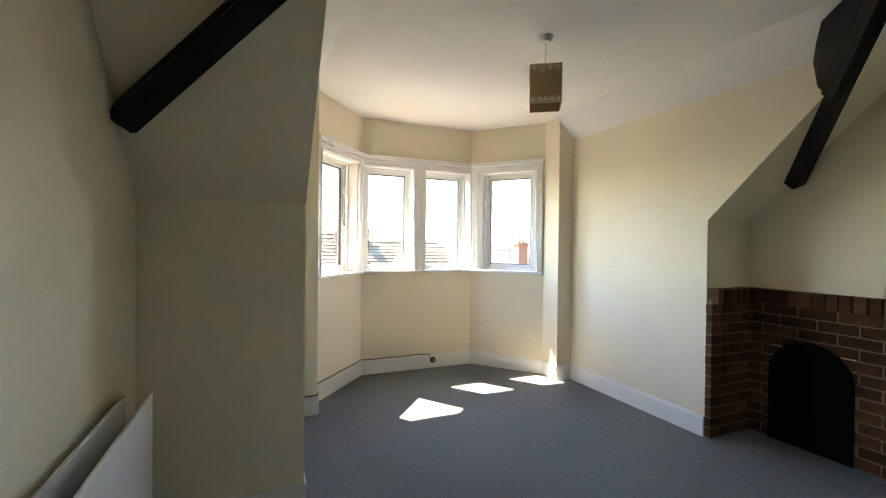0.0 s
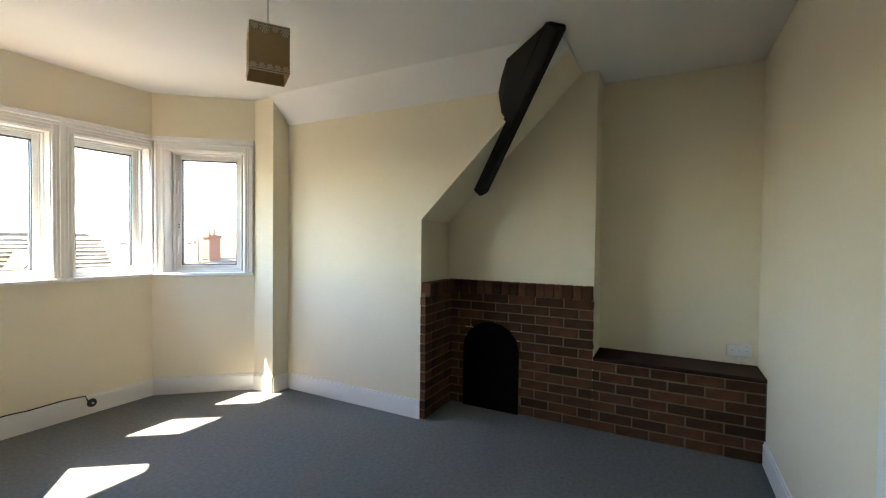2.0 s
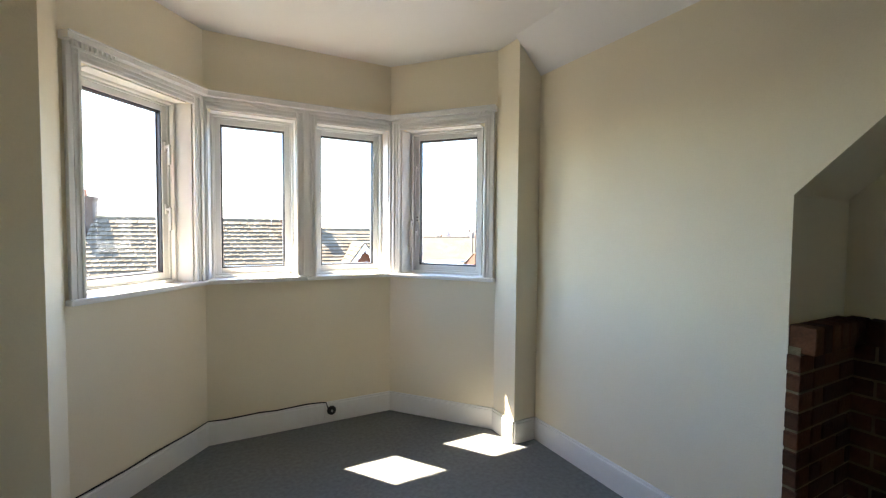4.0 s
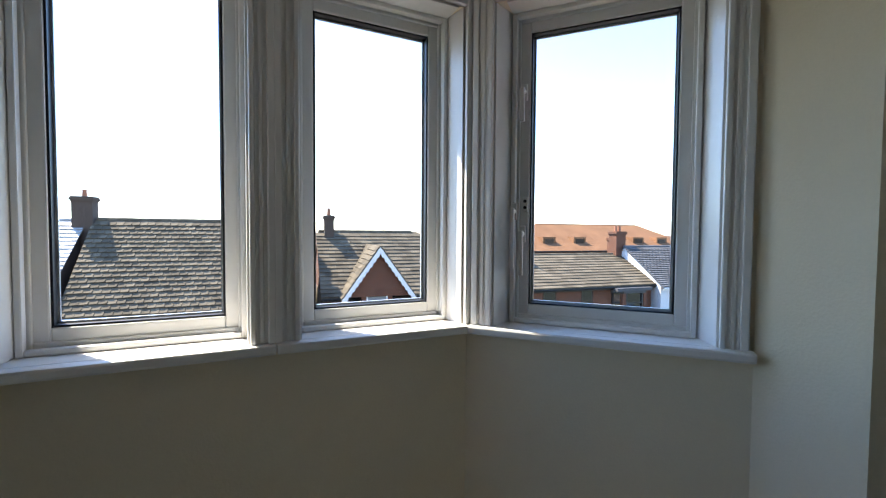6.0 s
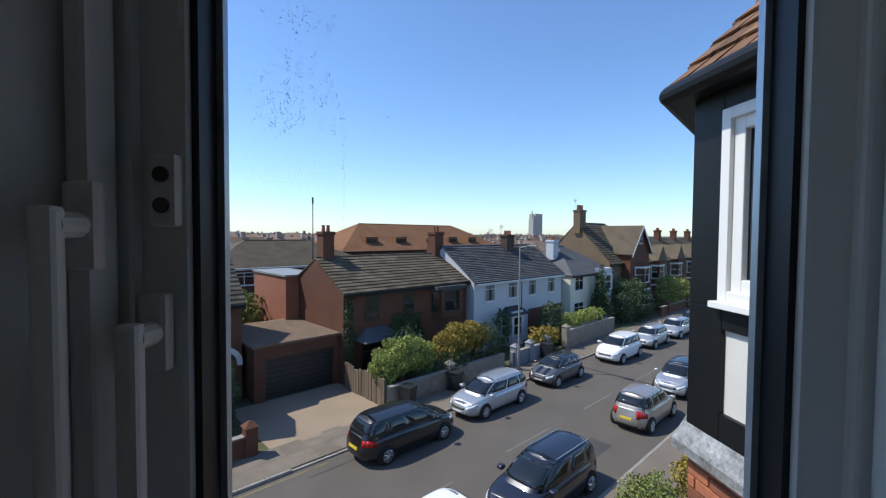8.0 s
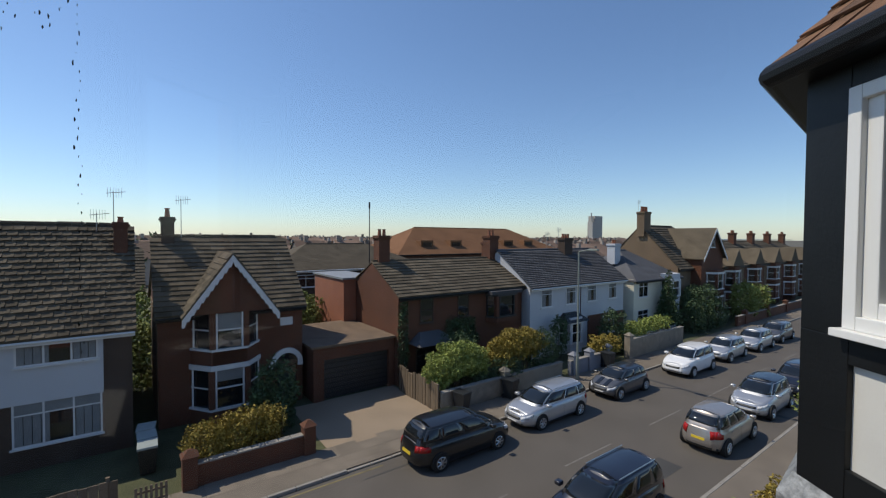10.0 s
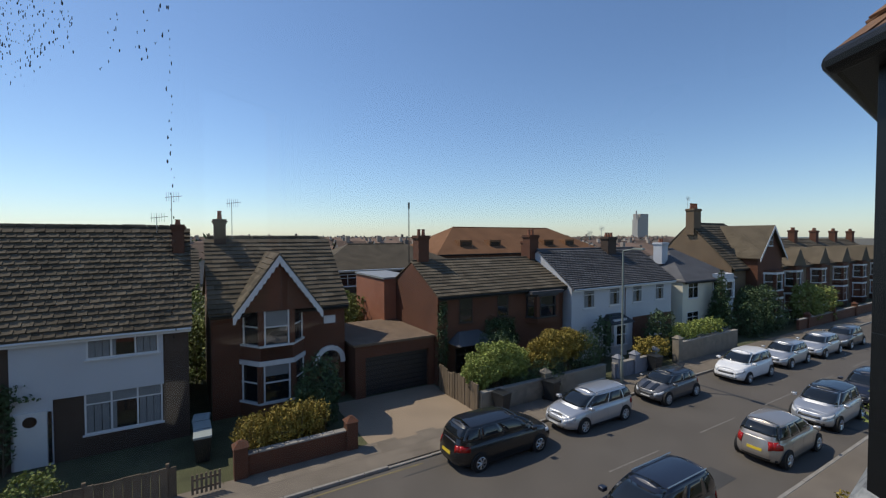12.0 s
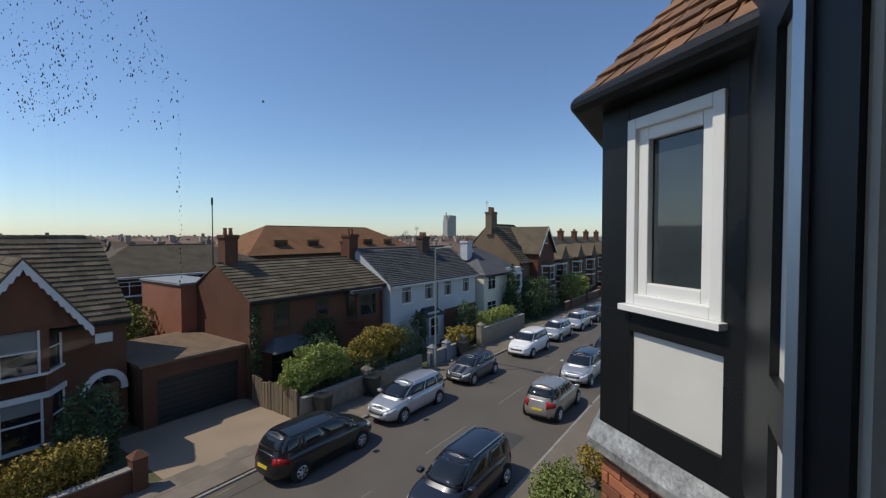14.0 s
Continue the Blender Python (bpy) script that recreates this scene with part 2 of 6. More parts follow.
def prism(bm, low, high):
    """A solid between two polygons of equally many corners."""
    a, b = [bm.verts.new(p) for p in low], [bm.verts.new(p) for p in high]
    n = len(a)
    bm.faces.new(a[::-1])
    bm.faces.new(b)
    for i in range(n):
        bm.faces.new((a[i], a[(i + 1) % n], b[(i + 1) % n], b[i]))


def cyl(bm, p, q, r0, r1=None, n=12):
    """A round bar from p to q."""
    p, q = Vector(p), Vector(q)
    r1 = r0 if r1 is None else r1
    rot = (q - p).to_track_quat("Z", "Y").to_matrix()
    ring = [Vector((math.cos(2 * math.pi * i / n), math.sin(2 * math.pi * i / n), 0)) for i in range(n)]
    prism(bm, [p + rot @ (v * r0) for v in ring], [q + rot @ (v * r1) for v in ring])


def part(name, bm, material, parent=None, label="", smooth=False):
    me = bpy.data.meshes.new(name)
    if isinstance(bm, bmesh.types.BMesh):
        bmesh.ops.recalc_face_normals(bm, faces=bm.faces)
        bm.to_mesh(me)
        bm.free()
    else:
        me.from_pydata(*bm)
    me.materials.append(material)
    if smooth:
        for p in me.polygons:
            p.use_smooth = True
    ob = new(name, me)
    if parent is not None:
        ob.parent = parent
    if label:
        ob["label"] = label
    return ob


def thing(name, label, category, m=None, group="", kind=""):
    ob = new(name)
    if m is not None:
        ob.matrix_world = m
    return tagged(ob, label, category, group, kind)


def B():
    return bmesh.new()


def box_part(name, dims, material, parent=None, label="", bevel=0.0, m=None):
    bm = B()
    bx(bm, *dims, m=m, bevel=bevel)
    return part(name, bm, material, parent, label)


def structure(name, bm, material, label, category="wall"):
    return tagged(part(name, bm, material), label, category, kind="structure")


# ---- the room ----
X1, XL = 3.0, 0.22            # side walls beside the bay
XF, XB = 3.48, 3.80           # chimney breast, recess behind the bench
XLB = -0.50                   # back of the left alcove
YR, YE, YF = -0.20, 2.10, 3.56
YEL = 2.28                    # edge of the left alcove
ZC = 2.70
ZK = 1.58                     # foot of the sloping soffit
T_OUT = 0.185

bm = B()
prism(bm, [(XLB, YR - 0.12, 0), (XB + .1, YR - 0.12, 0), (XB + .1, YF + 0.01, 0), (2.95, YF + 0.2, 0), (2.95, 3.9, 0), (2.4, 4.6, 0), (0.87, 4.6, 0),
           (0.32, 3.9, 0), (0.32, YF + 0.2, 0), (XLB, YF + .01, 0)][::1],
      [(XLB, YR - 0.12, -0.2), (XB + .1, YR - 0.12, -0.2), (XB + .1, YF + 0.01, -0.2), (2.95, YF + 0.2, -0.2), (2.95, 3.9, -0.2), (2.4, 4.6, -0.2),
       (0.87, 4.6, -0.2), (0.32, 3.9, -0.2), (0.32, YF + 0.2, -0.2), (XLB, YF + .01, -0.2)])
structure("floor", bm, M_CARPET, "grey blue flecked short pile carpet over whole room", "floor")

bm = B()
bx(bm, XLB - 0.3, XB + 0.4, -2.0, 4.75, ZC, ZC + 0.15)
for xs, sgn, ye in ((X1, -1, YE), (XL, 1, YEL)):
    # small coved slope where ceiling meets the side wall
    a = ye - (2.48 - ZK)
    b = ye - (ZC - ZK)
    prism(bm, [(xs, YF, 2.48), (xs + sgn * 0.22, YF, ZC), (xs, YF, ZC)],
          [(xs, a, 2.48), (xs + sgn * 0.22, b, ZC), (xs, b, ZC)])
structure("ceiling", bm, M_CEIL, "white painted plaster ceiling with sloped edges", "ceiling")


def side_wall(name, xa, xb, ye):
    """Side wall whose end rises as a 45 degree soffit over the alcove."""
    bm = B()
    yt = ye - (ZC - ZK)
    poly = [(YF, 0), (ye, 0), (ye, ZK), (yt, ZC), (YF, ZC)]
    prism(bm, [(xa, y, z) for y, z in poly], [(xb, y, z) for y, z in poly])
    structure(name, bm, M_WALL, "cream painted wall with sloping soffit edge over alcove")


side_wall("wall_east", X1, XB + 0.3, YE)
side_wall("wall_west", XL, XLB - 0.25, YEL)
bm = B()
bx(bm, XF, XB + 0.3, 0.865, YE, 0, ZC)
structure("wall_chimney_breast", bm, M_WALL, "cream painted chimney breast above the brick fireplace")
bm = B()
bx(bm, XB, XB + 0.3, YR - 0.15, 0.865, 0, ZC)
structure("wall_recess", bm, M_WALL, "cream painted wall of recess above brick bench")
bm = B()
bx(bm, XLB - 0.25, XLB, -2.0, YEL, 0, ZC)
structure("wall_alcove_west", bm, M_WALL, "cream painted alcove wall behind the radiator")
bm = B()
DX0, DX1 = -0.36, 0.45
bx(bm, DX1, XB + 0.3, YR - 0.15, YR, 0, ZC)
bx(bm, XLB - 0.2, DX0, YR - 0.15, YR, 0, ZC)
bx(bm, DX0, DX1, YR - 0.15, YR, 2.03, ZC)
structure("wall_south", bm, M_WALL, "cream painted wall with the room's doorway")
bm = B()
bx(bm, XLB - 0.25, XB + 0.3, -2.1, -2.0, 0, ZC)
bx(bm, 1.4, 1.5, -2.0, YR - 0.15, 0, ZC)
structure("wall_landing", bm, M_WALL, "plain cream wall of the landing outside")
bm = B()
bx(bm, XLB - 0.25, XB + 0.3, -2.1, YR - 0.12, -0.2, 0)
structure("floor_landing", bm, M_CARPET, "grey carpet of the landing outside", "floor")

# ---- the bay ----
JX0, JX1 = 0.44, 2.82
INNER = [Vector(p) for p in ((JX0, YF), (JX0, 3.806), (0.99, 4.46), (2.27, 4.46), (JX1, 3.806), (JX1, YF))]
SEG = [(INNER[i], INNER[i + 1]) for i in range(5)]


def outward(a, b):
    d = (b - a).normalized()
    return Vector((-d.y, d.x))


def mitre(i, off):
    """Point of the outline moved outwards by off at corner i."""
    if i == 0:
        return INNER[0] + outward(*SEG[0]) * off
    if i == 5:
        return INNER[5] + outward(*SEG[4]) * off
    n0, n1 = outward(*SEG[i - 1]), outward(*SEG[i])
    return INNER[i] + (n0 + n1) * (off / (1 + n0.dot(n1)))


def strip(bm, seg, s0, s1, z0, z1, off0, off1):
    """A piece along one facet from s0 to s1 (None: the mitred corner), between two offsets outwards."""
    a, b = SEG[seg]
    d, n = (b - a).normalized(), outward(a, b)
    at = lambda s, off, end: mitre(seg + end, off) if s is None else a + d * s + n * off
    quad = [at(s0, off0, 0), at(s1, off0, 1), at(s1, off1, 1), at(s0, off1, 0)]
    prism(bm, [(p.x, p.y, z0) for p in quad], [(p.x, p.y, z1) for p in quad])


ZS, ZH = 1.10, 2.205
OPEN = [(1, 0.125, 0.725), (2, 0.035, 0.572), (2, 0.708, 1.245), (3, 0.13, 0.73)]
SPLAY = [(0.04, 0.035), (0.018, 0.0), (0.0, 0.018), (0.035, 0.04)]   # how far each reveal widens into the room
for seg in range(5):
    spans = [(a - e[0], b + e[1]) for (s, a, b), e in zip(OPEN, SPLAY) if s == seg]
    bm = B()
    if not spans:
        strip(bm, seg, None, None, 0, ZC, 0, T_OUT)
        structure("wall_bay_%d" % (seg + 1), bm, M_WALL, "cream painted side wall of the faceted bay")
        continue
    strip(bm, seg, None, None, 0, ZS - 0.03, 0, T_OUT)
    bay_wall = structure("wall_bay_%d" % (seg + 1), bm, M_WALL, "cream painted wall of the faceted bay")
    bm = B()
    strip(bm, seg, None, None, ZH, ZC, 0, T_OUT)
    part("wall_over_window", bm, M_WALL, bay_wall)
    edges = [None] + [e for sp in spans for e in sp] + [None]
    for i in range(0, len(edges), 2):
        bm = B()
        strip(bm, seg, edges[i], edges[i + 1], ZS - 0.03, ZH, 0, T_OUT)
        part("wall_pier", bm, M_WALL, bay_wall)
for k, (x0, x1) in enumerate(((JX1 + 0.184, X1 + 0.6), (XL - 0.7, JX0 - 0.184))):
    bm = B()
    bx(bm, x0, x1, YF + 0.002, YF + 0.28, 0, ZC)
    structure("wall_front_%d" % (k + 1), bm, M_WALL, "cream painted front wall beside the bay")

# outside skin of the house front under and over the bay
bm = B()
for seg in range(1, 4):
    strip(bm, seg, None, None, -6.9, 0.45, T_OUT, T_OUT + 0.03)
bx(bm, JX1 + .3, 4.9, YF + .05, YF + 0.31, -6.9, 0.45)
structure("wall_front_outside", bm, M_BRK_ORG, "red brick house front below the bays")
bm = B()
for seg in range(1, 4):
    strip(bm, seg, None, None, ZH + 0.03, ZC + 0.1, T_OUT, T_OUT + 0.02)
structure("trim_bay_outside", bm, M_BLKPAINT, "black painted timber band over the bay windows", "trim")

# eaves of the bay's own roof, which shade the heads of the windows
bm = B()
for seg in range(1, 4):
    strip(bm, seg, None, None, 2.28, 2.34, T_OUT + 0.021, T_OUT + 0.13)
eaves = structure("trim_eaves", bm, M_BLKPAINT, "black painted eaves board of the bay roof", "trim")
for seg in range(1, 4):
    a, b = mitre(seg, T_OUT + 0.15), mitre(seg + 1, T_OUT + 0.15)
    bm = B()
    cyl(bm, (a.x, a.y, 2.33), (b.x, b.y, 2.33), 0.05, n=10)
    part("gutter", bm, M_BLKPAINT, eaves)

# skirting
bm = B()
for seg in range(5):
    strip(bm, seg, None, None, 0, 0.135, -0.016, 0)
    strip(bm, seg, None, None, 0.135, 0.15, -0.010, 0)
for z0, z1, d in ((0, 0.135, 0.016), (0.135, 0.15, 0.010)):
    bx(bm, X1 - d, X1, YE, YF, z0, z1)
    bx(bm, JX1, X1, YF - d, YF, z0, z1)
    bx(bm, XL, XL + d, YEL, YF, z0, z1)
    bx(bm, XL, JX0, YF - d, YF, z0, z1)
    bx(bm, 0.6, XF, YR, YR + d, z0, z1)
    bx(bm, XLB, XLB + d, 0.2, YEL, z0, z1)
    bx(bm, XLB, XL, YEL - d, YEL, z0, z1)
structure("baseboard", bm, M_GLOSS, "white gloss painted skirting board with moulded top", "baseboard")


def facet_matrix(seg):
    a, b = SEG[seg]
    d, n = (b - a).normalized(), outward(a, b)
    return Matrix(((d.x, n.x, 0, a.x), (d.y, n.y, 0, a.y), (0, 0, 1, 0), (0, 0, 0, 1)))


def ring(bm, x0, x1, z0, z1, w, y0, y1, bevel=0.0):
    """A rectangular frame of bar width w around the outside of an opening's inner edge."""
    bx(bm, x0, x0 + w, y0, y1, z0, z1, bevel=bevel)
    bx(bm, x1 - w, x1, y0, y1, z0, z1, bevel=bevel)
    bx(bm, x0 + w, x1 - w, y0, y1, z0, z0 + w, bevel=bevel)
    bx(bm, x0 + w, x1 - w, y0, y1, z1 - w, z1, bevel=bevel)


def lever(parent, x, z, y, down=0.11):
    bm = B()
    bx(bm, x - 0.011, x + 0.011, y - 0.012, y, z - 0.03, z + 0.03, bevel=0.004)
    cyl(bm, (x, y - 0.01, z), (x, y - 0.032, z), 0.009)
    bx(bm, x - 0.008, x + 0.008, y - 0.04, y - 0.028, z - down, z + 0.012, bevel=0.004)
    part("handle", bm, M_UPVC, parent, "white window lever handle")


def bay_window(i, seg, s0, s1, e0, e1):
    w = thing("window_%d" % i, "white plastic framed bay window in moulded white reveal", "window", facet_matrix(seg), kind="structure")
    bm = B()
    f = 0.028
    ring(bm, s0, s1, ZS, ZH, f, 0.116, 0.18, bevel=0.004)
    part("window_frame", bm, M_UPVC, w, smooth=False)
    bm = B()
    ring(bm, s0 + f - 0.006, s1 - f + 0.006, ZS + f - 0.006, ZH - f + 0.006, 0.041, 0.125, 0.172, bevel=0.005)
    part("sash", bm, M_UPVC, w)
    g0, g1, h0, h1 = s0 + f + 0.034, s1 - f - 0.034, ZS + f + 0.034, ZH - f - 0.034
    bm = B()
    ring(bm, g0 - 0.002, g1 + 0.002, h0 - 0.002, h1 + 0.002, 0.009, 0.132, 0.168)
    part("gasket", bm, M_SEAL, w, "black rubber glazing seal")
    bm = B()
    ring(bm, g0 + 0.004, g1 - 0.004, h0 + 0.004, h1 - 0.004, 0.009, 0.158, 0.166)
    part("spacer", bm, M_ALU, w, "perforated aluminium glazing spacer")
    pane = box_part("pane", (g0 + 0.003, g1 - 0.003, 0.154, 0.157, h0 + 0.003, h1 - 0.003), M_GLASS, w)
    pane.visible_shadow = False
    # painted board sill with rounded nose, and reveal lining
    bm = B()
    lo, hi = (s0 - e0 - 0.085, 0.852) if seg == 1 else (0.003, s1 + e1 + 0.085)
    if seg == 2:
        lo, hi = (0.0, 0.6395) if s0 < 0.3 else (0.6405, 1.28)
    bx(bm, lo, hi, -0.045, 0.0, ZS - 0.03, ZS, bevel=0.008)
    low = [(s0 - e0 + 0.001, 0.0), (s1 + e1 - 0.001, 0.0), (s1 - 0.001, 0.112), (s0 + 0.001, 0.112)]
    prism(bm, [(x, y, ZS - 0.028) for x, y in low], [(x, y, ZS - 0.001) for x, y in low])
    part("window_sill", bm, M_GLOSS, w)
    bm = B()
    for edge, e in ((s0, -e0), (s1, e1)):
        sg = -1 if edge == s0 else 1
        q = [(edge + e, 0.0), (edge + e - sg * 0.006, 0.0), (edge - sg * 0.006, 0.112), (edge, 0.112), (edge, 0.182), (edge + e + sg * 0.0005, 0.182)]
        prism(bm, [(x, y, ZS) for x, y in q], [(x, y, ZH) for x, y in q])
    bx(bm, s0 + 0.006, s1 - 0.006, 0.0, 0.11, ZH - 0.006, ZH)
    part("reveal_lining", bm, M_GLOSS, w)
    # stop bead against the frame
    bm = B()
    ring(bm, s0 + 0.004, s1 - 0.004, ZS, ZH - 0.004, 0.016, 0.085, 0.112, bevel=0.004)
    part("stop_bead", bm, M_GLOSS, w)
    # moulded architrave in three steps
    for wdt, dep, o in ((0.070, 0.014, 0.0), (0.022, 0.024, 0.048), (0.016, 0.022, 0.0), (0.012, 0.019, 0.026)):
        bm = B()
        lo, hi = s0 - e0 - o - wdt, s1 + e1 + o
        bx(bm, lo, lo + wdt, -dep, -0.0005, ZS, ZH + 0.07, bevel=0.004)
        bx(bm, hi, hi + wdt, -dep, -0.0005, ZS, ZH + 0.07, bevel=0.004)
        if wdt > 0.05:
            bx(bm, lo + wdt, hi, -dep, -0.0005, ZH, ZH + 0.07, bevel=0.004)
        else:
            bx(bm, lo + wdt, hi, -dep, -0.0005, ZH + o, ZH + o + wdt, bevel=0.004)
        part("architrave", bm, M_GLOSS, w)
    if seg == 3:
        for z, dn in ((1.93, 0.11), (1.42, 0.15)):
            lever(w, s0 + f + 0.014, z, 0.125, dn)
        lever(w, s0 + 0.018, 1.50, 0.09, 0.20)
        bm = B()
        bx(bm, s0 + f + 0.012, s0 + f + 0.032, 0.115, 0.126, 1.50, 1.555, bevel=0.004)
        p = part("latch_plate", bm, M_UPVC, w)
        bm = B()
        for z in (1.516, 1.539):
            cyl(bm, (s0 + f + 0.022, 0.1155, z), (s0 + f + 0.022, 0.113, z), 0.006)
        part("keyhole", bm, M_SEAL, p)
    if seg == 1:
        for z, dn in ((1.93, 0.11), (1.55, 0.13)):
            lever(w, s1 - f - 0.014, z, 0.125, dn)
    return w


WINDOWS = [bay_window(i + 1, *o) for i, o in enumerate([(*a, *e) for a, e in zip(OPEN, SPLAY)])]

# curtain rail along the facets
rail = thing("curtain_rail", "white curtain rail above the bay windows", "curtain rail", pose(0, 0, 0))
for seg, a, b in ((1, 0.0, None), (2, None, None), (3, None, 0.855)):
    bm = B()
    strip(bm, seg, a, b, ZH + 0.072, ZH + 0.10, -0.06, -0.002)
    track = part("track", bm, M_GLOSS, rail)
    bm = B()
    strip(bm, seg, a, b, ZH + 0.10, ZH + 0.107, -0.068, -0.002)
    part("lip", bm, M_GLOSS, track)
m3 = facet_matrix(3)
for k in range(6):
    box_part("glider", (0.70 + k * 0.024, 0.708 + k * 0.024, -0.05, -0.04, ZH + 0.05, ZH + 0.072), M_SOCKET, rail, m=m3)
m1 = facet_matrix(1)
for k in range(10):
    box_part("glider", (0.02 + k * 0.022, 0.028 + k * 0.022, -0.05, -0.04, ZH + 0.05, ZH + 0.072), M_SOCKET, rail, m=m1)

# dried streaks on the opening pane
rng = random.Random(4)
verts, faces = [], []


def speck(cx, cz, r, st):
    i = len(verts)
    for q in range(6):
        a = q * math.pi / 3
        verts.append((cx + r * math.cos(a) + rng.uniform(-1, 1) * r * .5, 0.1585, cz + r * st * math.sin(a) + rng.uniform(-1, 1) * r * .5))
    faces.append(tuple(range(i, i + 6)))


for k in range(70):
    # short runs of dried spots, thinning downwards
    cx, cz = 0.268 + rng.gauss(0, 0.020), 1.585 + abs(rng.gauss(0, 0.05))
    for q in range(rng.randint(4, 20)):
        speck(cx + rng.gauss(0, 0.0025), cz + rng.gauss(0, 0.005), rng.uniform(0.00008, 0.00030), rng.uniform(1.2, 3.0))
for k in range(40):
    speck(0.306 + rng.gauss(0, 0.0005), 1.50 + k * 0.0022, rng.uniform(0.0001, 0.0003), rng.uniform(1.5, 3.0))
speck(0.343, 1.594, 0.0006, 1.0)
tagged(part("dirt_streaks", (verts, [], faces), M_DIRT, WINDOWS[3]), kind="stuff")

# ---- beams ----
def beam(name, pts, mirror, label):
    bm = B()
    prism(bm, *pts)
    bmesh.ops.bevel(bm, geom=list(bm.edges), offset=0.012, segments=2, affect="EDGES")
    tagged(part(name, bm, M_BEAM), label, "beam")


def alcove_beam(xw, xin, ye, label):
    """Black timber that climbs the soffit from the alcove's back wall out to the room's ceiling."""
    sg = 1 if xin > xw else -1
    low = Vector((xin - sg * 0.02, ye - 0.28, ZK + 0.28))
    top = Vector((xw - sg * 0.36, ye - 1.10, ZC + 0.02))
    d = (top - low).normalized()
    side = Vector((0, 1, 1)).normalized().cross(d).normalized() * 0.052
    up = side.cross(d).normalized()
    if up.z < 0:
        up = -up
    bm = B()
    a = [low + side - up * 0.08, low - side - up * 0.08, low - side + up * 0.02, low + side + up * 0.02]
    b = [top + side - up * 0.08, top - side - up * 0.08, top - side + up * 0.02, top + side + up * 0.02]
    prism(bm, a, b)
    bmesh.ops.bevel(bm, geom=list(bm.edges), offset=0.01, segments=2, affect="EDGES")
    ob = tagged(part("ceiling_beam", bm, M_BEAM), label, "beam")
    # broad knee filling the angle up to the ceiling
    q = lambda k: low + d * (top - low).length * k
    bm = B()
    prof = [q(0.42), q(0.99), Vector((top.x, top.y, ZC)) + Vector((0, 0.03, 0)), Vector((q(0.72).x - sg * 0.02, q(0.72).y + 0.10, ZC - .06)), q(0.46) + Vector((0, 0.05, 0.24))]
    o = side * 0.8
    prism(bm, [p - o for p in prof], [p + o for p in prof])
    part("knee", bm, M_BEAM, ob)


alcove_beam(X1, XF, YE, "black stained timber beam climbing the sloping soffit")
alcove_beam(XL, XLB, YEL, "black stained timber beam above the radiator alcove")

# ---- fireplace ----
BR_L, BR_H, JT = 0.215, 0.065, 0.010
fire = thing("fireplace", "red brown brick fireplace with boarded arched opening", "fireplace", pose(0, 0, 0))
A0, A1, AZ = 1.44, 1.93, 0.50     # opening, and the height at which its arch springs
FT = 0.10
XFB = XF - 0.012                   # brick face
bm = B()
bx(bm, XFB, XF, 0.867, A0, 0, 1.0)
bx(bm, XFB, XF, A1, YE - 0.041, 0, 1.0)
bx(bm, XFB, XF, A0, A1, 0.70, 1.0)
bx(bm, X1 + 0.004, XF, YE - 0.041, YE, 0, 1.0)
part("mortar_bed", bm, M_MORTAR, fire, "grey recessed mortar")
MESHES = {}


def brick_piece(parent, x, y, z, lx, ly, lz, material=M_BRICK):
    """One brick with worn edges; alike sizes share a mesh."""
    key = (round(lx, 2), round(ly, 2), round(lz, 2), material.name)
    if key not in MESHES:
        bm = B()
        bx(bm, -lx / 2, lx / 2, -ly / 2, ly / 2, -lz / 2, lz / 2)
        bmesh.ops.bevel(bm, geom=list(bm.edges), offset=0.004, segments=1, affect="EDGES")
        me = bpy.data.meshes.new("brick")
        bm.to_mesh(me)
        bm.free()
        me.materials.append(material)
        MESHES[key] = me
    ob = new("brick", MESHES[key])
    ob.parent = parent
    ob.location = (x + random.uniform(-0.002, 0.002), y, z)
    ob.rotation_euler = (random.uniform(-0.01, 0.01), 0, random.uniform(-0.008, 0.008))
    return ob


def in_arch(y, z):
    if not A0 - 0.02 < y < A1 + 0.02:
        return False
    mid, hw = (A0 + A1) / 2, (A1 - A0) / 2
    return z < AZ or ((y - mid) / hw) ** 2 + ((z - AZ) / 0.235) ** 2 < 1


def course_wall(parent, y0, y1, rows, x, avoid, z0=0.0):
    for r in range(rows):
        z = z0 + JT / 2 + r * 0.075 + BR_H / 2
        y = y0 - (0.1125 if r % 2 else 0.0)
        while y < y1 - 0.02:
            a, b = max(y, y0), min(y + BR_L, y1)
            if b - a > 0.03 and not (avoid and all(in_arch(a + (b - a) * k / 6, z + o) for k in range(7) for o in (-0.03, 0.03))):
                brick_piece(parent, x + 0.02, (a + b) / 2, z, 0.05, b - a, BR_H)
            y += BR_L + JT


course_wall(fire, 0.865, YE - 0.01, 13, XFB, True)
# return of the alcove in brick, ends of bricks facing the room
for r in range(13):
    z = JT / 2 + r * 0.075 + BR_H / 2
    brick_piece(fire, X1 + 0.05, YE - 0.022, z, 0.1025, 0.05, BR_H)
    x = X1 + 0.11 if r % 2 else X1 + 0.20
    if r % 2 == 0:
        brick_piece(fire, X1 + 0.152, YE - 0.022, z, 0.08, 0.05, BR_H)
    while x < XF - 0.03:
        e = min(x + BR_L, XF - 0.015)
        brick_piece(fire, (x + e) / 2, YE - 0.022, z, e - x, 0.05, BR_H)
        x = e + JT
